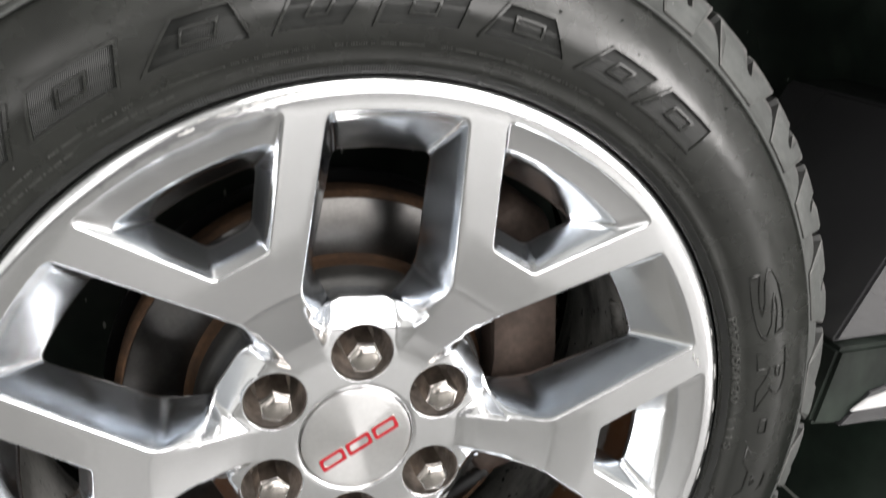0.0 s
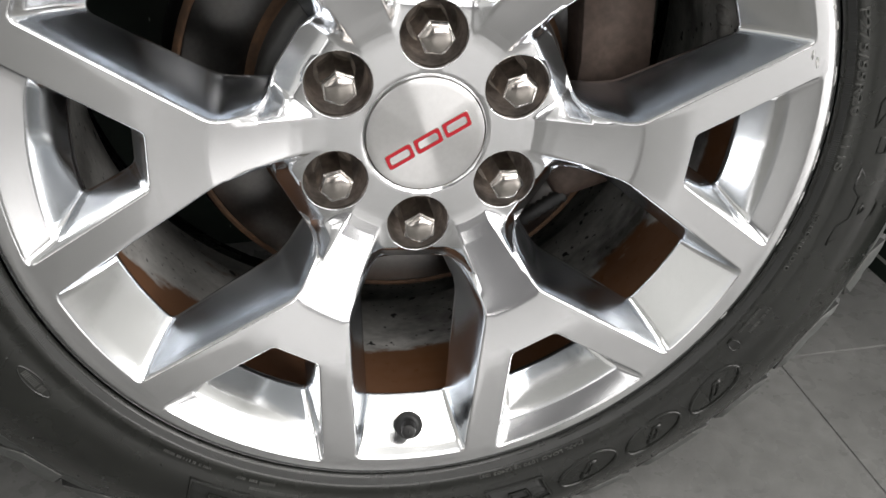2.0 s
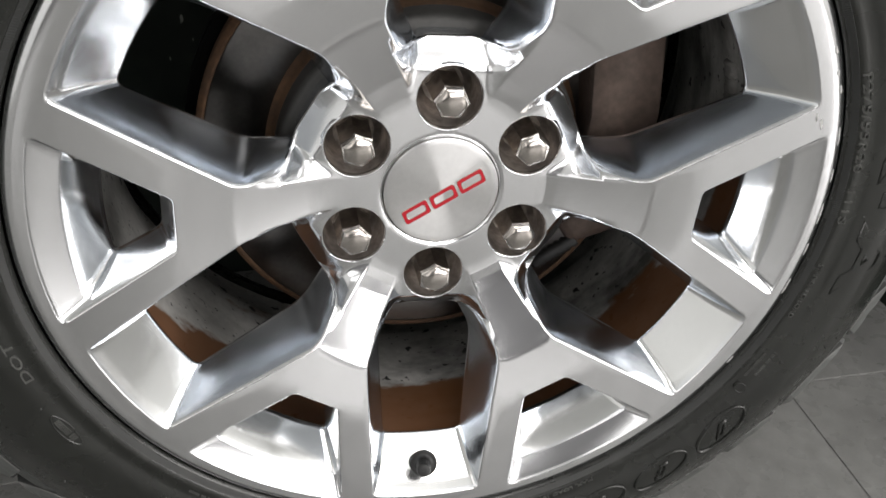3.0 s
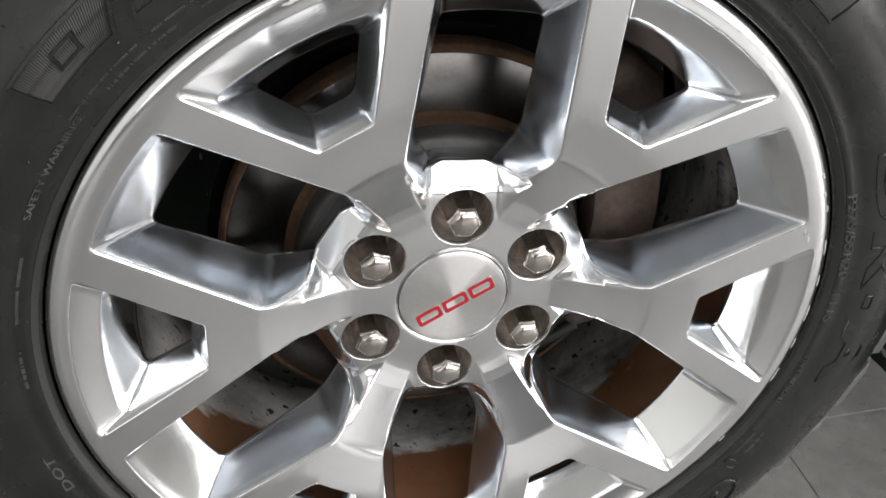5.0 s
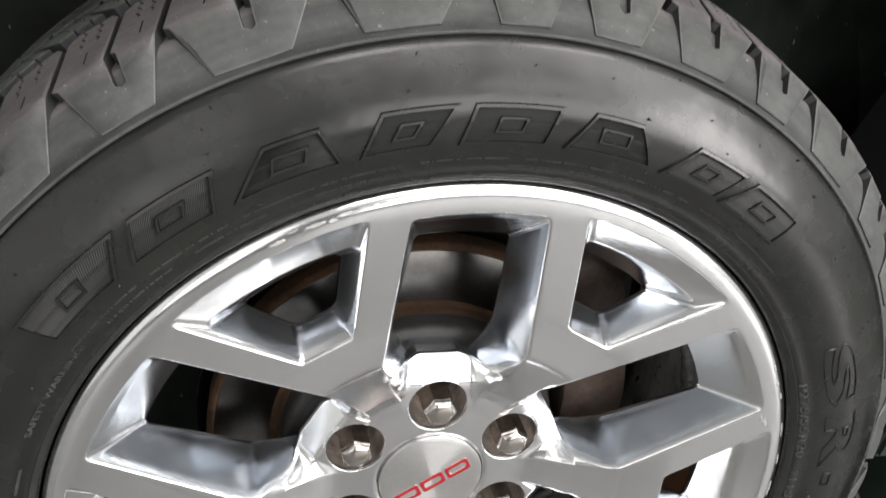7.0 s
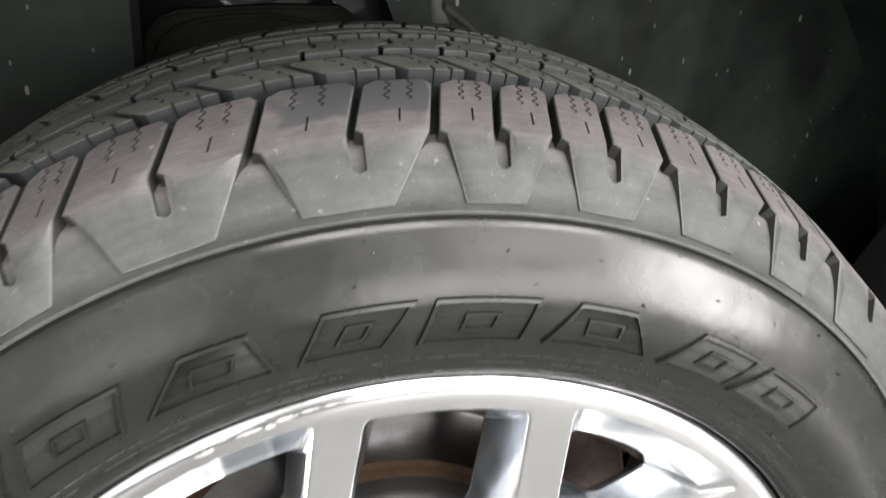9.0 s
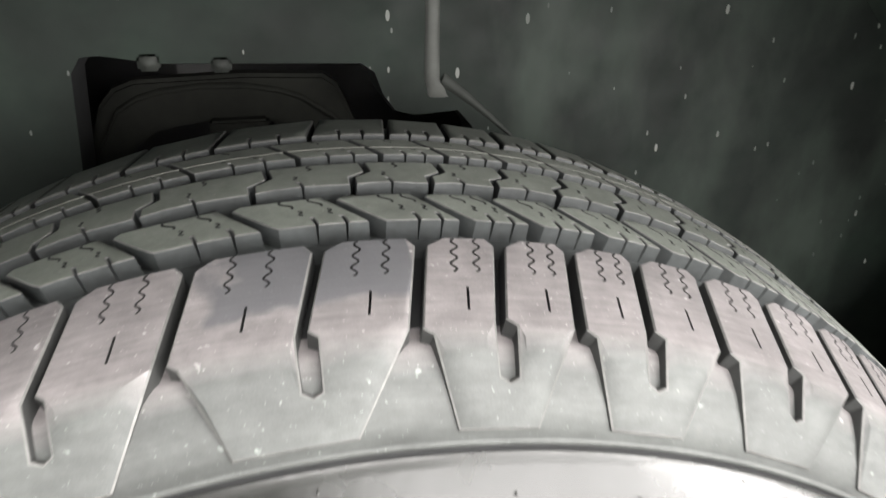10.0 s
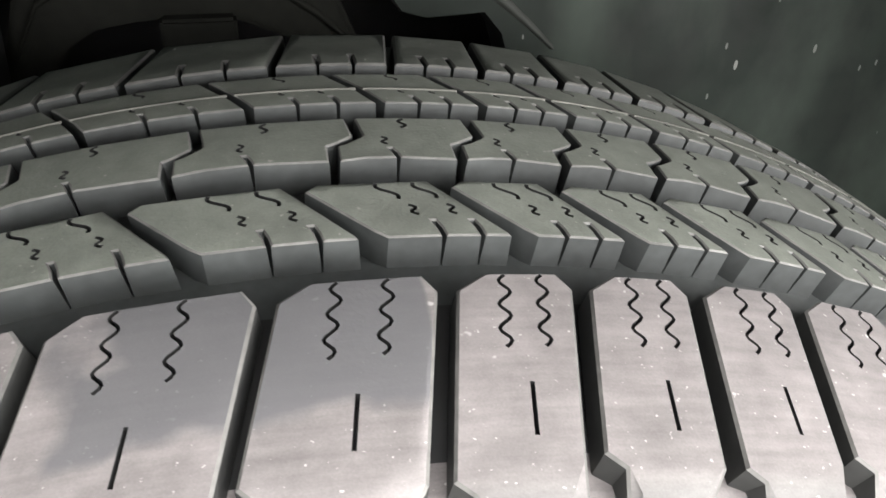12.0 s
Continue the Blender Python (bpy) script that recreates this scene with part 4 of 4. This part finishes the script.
for body, a0, a1, r0, h in (("P275/55R20", 18.8, 3.6, 0.2798, 0.0056), ("111S", 0.6, -4.8, 0.2798, 0.0052), ("STANDARD LOAD", -11.8, -21.8, 0.2806, 0.0028), ("MAX. LOAD 1090 kg (2403 lbs)", -64.7, -82.7, 0.2812, 0.0030), ("SAFETY WARNING:", 152.5, 138.0, 0.2862, 0.0034), ("DOT", 196.5, 190.0, 0.2890, 0.0055)):
    part("raised_letters", raised_text(body, a0, a1, r0, h, 0.0008), PRINT, tyre, smooth=False)
for body, a0, a1 in (("S", 24.9, 13.5), ("R", 12.0, 1.6), ("-", 0.7, -1.8), ("A", -3.6, -16.2)):
    r0, h = (0.2985, 0.0230) if body != "-" else (0.2990, 0.0220)
    part("raised_letters", raised_text(body, a0, a1, r0, h, 0.0011, True), SIDEWALL, tyre, smooth=False)
tagged(part("fine_print", small_bars(((139, 128), (126, 116), (114, 96), (94, 84), (82, 60), (58, 40)), 0.2905, 0.0014), PRINT, tyre, smooth=False), kind="stuff")
tagged(part("fine_print", small_bars(((134, 124), (121, 112), (106, 97), (84, 79), (76, 71), (52, 49), (46, 43), (-116, -122), (-126, -134), (178, 172), (168, 158), (-31, -34), (-29, -31)), 0.2845, 0.0017), PRINT, tyre, smooth=False), kind="stuff")
tagged(part("fine_print", small_bars(((-112, -120), (-28, -33)), 0.2895, 0.0020), PRINT, tyre, smooth=False), kind="stuff")
bm = bmesh.new()
bent_ring(bm, [way(-154.5 + 2.9 * math.cos(a) * (1 if abs(math.cos(a)) < 0.8 else 1.05), 0.2960 + 0.0045 * math.sin(a)) for a in (math.tau * i / 28 for i in range(28))], 0.0007, 0.0008)
part("mould_stamp", bm, SIDEWALL, tyre)
tagged(part("fine_print", small_bars(((-152.6, -156.4),), 0.2940, 0.0040), PRINT, tyre, smooth=False), kind="stuff")
bm = bmesh.new()
bent_ring(bm, [way(-36.0 + 0.85 * math.cos(a), 0.2895 + 0.0045 * math.sin(a)) for a in (math.tau * i / 24 for i in range(24))], 0.0006, 0.0008)
part("mould_stamp", bm, SIDEWALL, tyre)

# ribbed guard beside the rim
bm = bmesh.new()
TEETH = 1100
rows = []
for r, h in ((0.2742, -0.0004), (0.2748, 0.0004), (0.2782, 0.0005), (0.2788, -0.0004)):
    rows.append([bm.verts.new(side_point(360 * i / (2 * TEETH), r, h if i % 2 else min(h, 0.0001))) for i in range(2 * TEETH)])
grid_faces(bm, rows)
part("rim_guard", bm, RIBBED, tyre, smooth=False)

# vent nubs left by the mould
bm = bmesh.new()
for r, n in ((0.3300, 26), (0.3420, 34), (0.2965, 22), (0.3505, 20)):
    for i in range(n):
        u = 360 * (i + random.uniform(-0.35, 0.35)) / n
        rr, size, tall = r + random.uniform(-0.003, 0.003), random.uniform(0.0004, 0.0008), random.uniform(0.0008, 0.0022)
        c = side_point(u, rr, 0)
        tip = Vector((random.uniform(-0.001, 0.001), -tall, random.uniform(-0.001, 0.001)))
        rings = [[bm.verts.new(c + tip * k + Vector((size * s * math.cos(b), 0.0002, size * s * math.sin(b)))) for b in (0, 1.26, 2.51, 3.77, 5.03)] for k, s in ((0, 1.2), (1, 0.7))]
        grid_faces(bm, rings)
        bm.faces.new(rings[-1])
tagged(part("vent_nubs", bm, SIDEWALL, tyre, "tiny moulding nubs"), kind="stuff")

# ---- floor, wheel house and room ----
def box_bm(x0, y0, z0, x1, y1, z1, bevel=0.0):
    bm = bmesh.new()
    bmesh.ops.create_cube(bm, size=1)
    for v in bm.verts:
        v.co = ((x0 + x1) / 2 + v.co.x * (x1 - x0), (y0 + y1) / 2 + v.co.y * (y1 - y0), (z0 + z1) / 2 + v.co.z * (z1 - z0))
    if bevel:
        bmesh.ops.bevel(bm, geom=bm.edges[:], offset=bevel, segments=2, affect="EDGES")
    return bm


def plate(pts, y0, y1, bevel=0.0, holes=()):
    """An upright plate from an outline in x and z, with holes, between y0 and y1."""
    bm = bmesh.new()
    vs, fs = sheet_with_holes(pts, list(holes))
    for y in (y0, y1):
        made = [bm.verts.new((v.x, y, v.y)) for v in vs]
        for f in fs:
            bm.faces.new([made[i] for i in f])
    for loop in [pts, *holes]:
        grid_faces(bm, [[bm.verts.new((p[0], y, p[1])) for p in loop] for y in (y0, y1)])
    bmesh.ops.remove_doubles(bm, verts=bm.verts[:], dist=1e-5)
    bmesh.ops.recalc_face_normals(bm, faces=bm.faces[:])
    if bevel:
        sharp = [e for e in bm.edges if len(e.link_faces) == 2 and e.calc_face_angle() > 0.7]
        bmesh.ops.bevel(bm, geom=sharp, offset=bevel, segments=2, affect="EDGES")
    return bm


X0, X1, Y0, Y1, TOP = -4.5, 4.5, -5.0, 3.0, 3.2
floor = tagged(part("floor", box_bm(X0, Y0, -0.10, X1, Y1, -0.0012), GROUT, smooth=False), "pale grout bed under grey showroom tiles", "floor", kind="structure")
tagged(part("ceiling", box_bm(X0, Y0, TOP, X1, Y1, TOP + 0.1), WALL, smooth=False), "plain white ceiling", "ceiling", kind="structure")
WY0, WY1, WZ0, WZ1 = -4.90, -2.30, 0.75, 2.90  # unseen shop windows added for light, east and south
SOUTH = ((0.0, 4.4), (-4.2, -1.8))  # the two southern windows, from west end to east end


def several(boxes):
    bm = bmesh.new()
    for box in boxes:
        one = box_bm(*box)
        me = bpy.data.meshes.new("piece")
        one.to_mesh(me)
        one.free()
        bm.from_mesh(me)
        bpy.data.meshes.remove(me)
    return bm


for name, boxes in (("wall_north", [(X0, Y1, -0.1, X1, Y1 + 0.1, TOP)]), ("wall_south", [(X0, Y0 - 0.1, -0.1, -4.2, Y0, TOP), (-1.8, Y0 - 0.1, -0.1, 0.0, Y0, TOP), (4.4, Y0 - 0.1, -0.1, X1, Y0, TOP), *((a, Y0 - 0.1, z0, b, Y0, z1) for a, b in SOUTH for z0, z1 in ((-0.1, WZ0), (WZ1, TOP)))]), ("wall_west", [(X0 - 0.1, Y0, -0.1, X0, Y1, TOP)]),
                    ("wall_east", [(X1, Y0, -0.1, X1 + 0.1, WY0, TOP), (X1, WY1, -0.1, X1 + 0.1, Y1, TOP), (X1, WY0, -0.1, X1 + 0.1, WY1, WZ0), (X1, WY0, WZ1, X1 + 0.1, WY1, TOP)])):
    # unseen south wall kept dark, pier too, so tyre and rim reflect less
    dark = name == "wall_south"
    tagged(part(name, several(boxes), DARK_WALL if dark else WALL, smooth=False), "plain dark grey wall, unseen, added for dark reflections" if dark else "plain white showroom wall", "wall", kind="structure")
window = tagged(new("window_1"), "assumed shop window, unseen, added for light in the white wall", "window", kind="structure")
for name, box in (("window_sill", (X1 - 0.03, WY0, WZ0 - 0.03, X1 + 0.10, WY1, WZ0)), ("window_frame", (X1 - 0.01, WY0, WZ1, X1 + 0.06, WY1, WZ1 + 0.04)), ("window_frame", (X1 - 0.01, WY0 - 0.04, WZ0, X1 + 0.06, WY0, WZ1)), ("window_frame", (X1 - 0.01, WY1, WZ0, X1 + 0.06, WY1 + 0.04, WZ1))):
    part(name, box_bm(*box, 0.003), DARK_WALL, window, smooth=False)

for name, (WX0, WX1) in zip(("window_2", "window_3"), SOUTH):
    window = tagged(new(name), "assumed shop window, unseen, added for light in the dark grey wall", "window", kind="structure")
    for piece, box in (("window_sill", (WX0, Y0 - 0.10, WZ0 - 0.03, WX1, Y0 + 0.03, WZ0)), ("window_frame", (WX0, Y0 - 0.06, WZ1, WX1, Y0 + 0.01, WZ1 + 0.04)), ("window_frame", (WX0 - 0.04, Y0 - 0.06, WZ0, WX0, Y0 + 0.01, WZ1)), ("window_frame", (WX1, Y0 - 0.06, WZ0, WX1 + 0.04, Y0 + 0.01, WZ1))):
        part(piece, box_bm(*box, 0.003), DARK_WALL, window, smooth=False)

TILE_X, TILE_Y, SIZE = 0.449, 0.212, 0.60
tile_mesh = None
for j in range(-8, 4):
    for i in range(-8, 7):
        x, y = TILE_X + i * SIZE + (0.3 if j % 2 == 0 else 0.0), TILE_Y + j * SIZE
        if not (X0 < x < X1 - SIZE and Y0 < y < Y1 - SIZE):
            continue
        if tile_mesh is None:
            ob = part("tile", box_bm(0.0015, 0.0015, -0.012, SIZE - 0.0015, SIZE - 0.0015, 0.0, 0.0008), TILE, floor, smooth=False)
            tile_mesh = ob.data
        else:
            ob = new("tile", tile_mesh)
            ob.parent = floor
        ob.location = (x, y, 0)

# the truck's wheel house
BACK, SKIN = 0.40, 0.64
liner = tagged(new("wheel_house_liner"), "dusty black plastic wheel house liner with a cut-out for the suspension", "liner")
arch = bmesh.new()
revolve(arch, [(SKIN + 0.012, 0.015), (SKIN, 0.018), (SKIN, 0.20), (SKIN - 0.004, 0.21), (SKIN - 0.004, BACK - 0.03), (SKIN - 0.034, BACK)], 72, 0, -28, 208)
ob = part("arch", arch, PLASTIC, liner)
ob.location = (0, 0, AXLE)
edge = [Vector((p.x, AXLE + p.y)) for p in (flat(SKIN - 0.034, a) for a in np.arange(-28, 208.1, 4.0))]
hole = [Vector(p) for p in ((-0.172, 0.560), (0.138, 0.560), (0.131, 0.700), (0.123, 0.724), (0.112, 0.737), (0.078, 0.735), (0.064, 0.739), (0.055, 0.752), (0.049, 0.769), (0.039, 0.776), (-0.10, 0.781), (-0.140, 0.788), (-0.152, 0.787), (-0.159, 0.776))]
part("back_panel", plate(edge, BACK, BACK + 0.004, 0.0, [hole]), PLASTIC, liner, smooth=False)
ridge = bmesh.new()
rings = []
for z, half, deep in ((1.02, 0.006, 0.006), (0.80, 0.006, 0.006), (0.762, 0.0065, 0.006), (0.750, 0.0085, 0.004), (0.745, 0.010, -0.001)):
    rings.append([ridge.verts.new((0.0915 + x * half + max(0.0, 0.762 - z) * 0.35, BACK - d * deep + 0.0015, z)) for x, d in ((-1, 0), (-0.7, 0.75), (-0.3, 1), (0.3, 1), (0.7, 0.75), (1, 0))])
grid_faces(ridge, rings, False)
part("rib", ridge, LIT_RIDGE, liner, "moulded ridge, its lit edge painted pale")
ridge = bmesh.new()
rings = []
for k in range(7):
    x, z, half = 0.099 + 0.0093 * k, 0.762 - 0.0068 * k - 0.0002 * k * k, 0.0052 - 0.0006 * k
    rings.append([ridge.verts.new((x + 0.5 * u * half, BACK + 0.001 - d * 0.0045, z + u * half)) for u, d in ((-1, 0), (-0.4, 0.8), (0.3, 1), (1, 0))])
grid_faces(ridge, rings, False)
part("rib", ridge, DUST, liner, "dusty moulded fold beside the ridge")
# flange round the cut-out
flange = bmesh.new()
loops = [[flange.verts.new((p.x, y, p.y)) for p in offset_lines(hole, [o] * len(hole))] for o, y in ((0.0, BACK + 0.0005), (0.0015, BACK + 0.005), (0.004, BACK + 0.03))]
grid_faces(flange, loops)
part("flange", flange, GROOVE, liner)

# frame and spring tower seen through the cut-out
tower = tagged(new("suspension_tower"), "dusty grey steel suspension tower behind the liner", "suspension")
shape = [Vector(p) for p in ((-0.178, 0.45), (-0.173, 0.683), (-0.156, 0.735), (-0.145, 0.748), (-0.129, 0.754), (-0.046, 0.756), (0.015, 0.753), (0.026, 0.745), (0.044, 0.700), (0.060, 0.45))]
gap = [Vector(p) for p in ((-0.150, 0.50), (0.015, 0.50), (0.015, 0.660), (0.006, 0.702), (-0.03, 0.717), (-0.067, 0.719), (-0.092, 0.717), (-0.115, 0.713), (-0.132, 0.702), (-0.142, 0.688), (-0.150, 0.650))]
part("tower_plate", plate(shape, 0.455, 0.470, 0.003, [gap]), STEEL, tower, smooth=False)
arc_rib = bmesh.new()
line = [Vector(p) for p in ((-0.160, 0.700), (-0.143, 0.731), (-0.128, 0.740), (-0.110, 0.745), (-0.078, 0.748), (-0.046, 0.747), (-0.020, 0.742), (-0.003, 0.736), (0.020, 0.720), (0.037, 0.703))]
grid_faces(arc_rib, [[arc_rib.verts.new((p.x, y, p.y + d)) for p in line] for d, y in ((0.0030, 0.456), (0.0018, 0.4505), (-0.0010, 0.4505), (-0.0030, 0.456))], False)
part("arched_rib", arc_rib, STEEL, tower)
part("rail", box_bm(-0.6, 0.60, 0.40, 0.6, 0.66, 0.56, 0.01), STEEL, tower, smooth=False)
part("bracket", box_bm(-0.075, 0.445, 0.700, -0.030, 0.458, 0.722, 0.002), STEEL, tower, smooth=False)
part("bolt", box_bm(-0.115, BACK - 0.002, 0.776, -0.100, BACK + 0.01, 0.788, 0.002), DUST, tower)
part("bolt", box_bm(-0.066, BACK - 0.002, 0.773, -0.052, BACK + 0.01, 0.784, 0.002), DUST, tower)

# body side over the wheel, with the rocker behind it
body = tagged(new("truck_body"), "dark truck body side with a plastic rocker and side step", "truck")
LIP = 0.912
panel = [Vector(v) for v in ((1.6, 0.44), (1.6, 1.20), (-1.0, 1.20), (-1.0, 0.35), (-0.60, 0.35), (-0.575, 0.60), (-0.50, 0.78), (-0.42, 0.875), (-0.33, LIP), (0.0, LIP + 0.004), (0.33, LIP), (0.42, 0.875), (0.50, 0.78), (0.575, 0.60), (0.60, 0.44))]
# unseen fender; its lip is placed to cast the shade on the tread
part("fender", plate(panel, -0.030, -0.022, 0.002), PAINT, body, smooth=False)
# unseen blocks added to keep room light out of the wheel house
part("body_core", box_bm(0.67, 0.10, 0.335, 1.6, 1.75, 1.25, 0.01), PAINT, body, smooth=False)
part("body_core", box_bm(-1.0, 0.02, 0.30, -0.67, 1.75, 1.25, 0.01), PAINT, body, smooth=False)
part("body_core", box_bm(-0.67, -0.02, 1.06, 0.67, 1.75, 1.25, 0.01), PAINT, body, smooth=False)
part("body_core", box_bm(-0.67, 0.72, 0.25, 0.67, 1.75, 1.06, 0.01), PAINT, body, smooth=False)
rocker = [Vector(p) for p in ((0.4130, 0.336), (0.4290, 0.4105), (0.4700, 0.4105), (1.5, 0.4105), (1.5, 0.310), (0.62, 0.310))]
part("rocker", plate(rocker, 0.052, 0.30, 0.004), PLASTIC, body, "matt black plastic rocker", smooth=False)
flare = [Vector(p) for p in ((0.4290, 0.412), (0.4600, 0.472), (0.5300, 0.600), (1.5, 0.600), (1.5, 0.412))]
part("flare", plate(flare, 0.062, 0.30, 0.003), PAINT, body, smooth=False)
step_pts = [Vector(p) for p in ((0.4420, 0.3325), (0.4700, 0.3640), (0.5000, 0.3720), (1.4, 0.3720), (1.4, 0.318))]
part("step_recess", plate(step_pts, 0.049, 0.056, 0.001), PAINT, body, smooth=False)
insert = [Vector(p) for p in ((0.4500, 0.3480), (0.4660, 0.3580), (0.4980, 0.3650), (1.38, 0.3650), (1.38, 0.346))]
part("step_insert", plate(insert, 0.046, 0.050, 0.001), WHITE, body, "pale grey step insert", smooth=False)
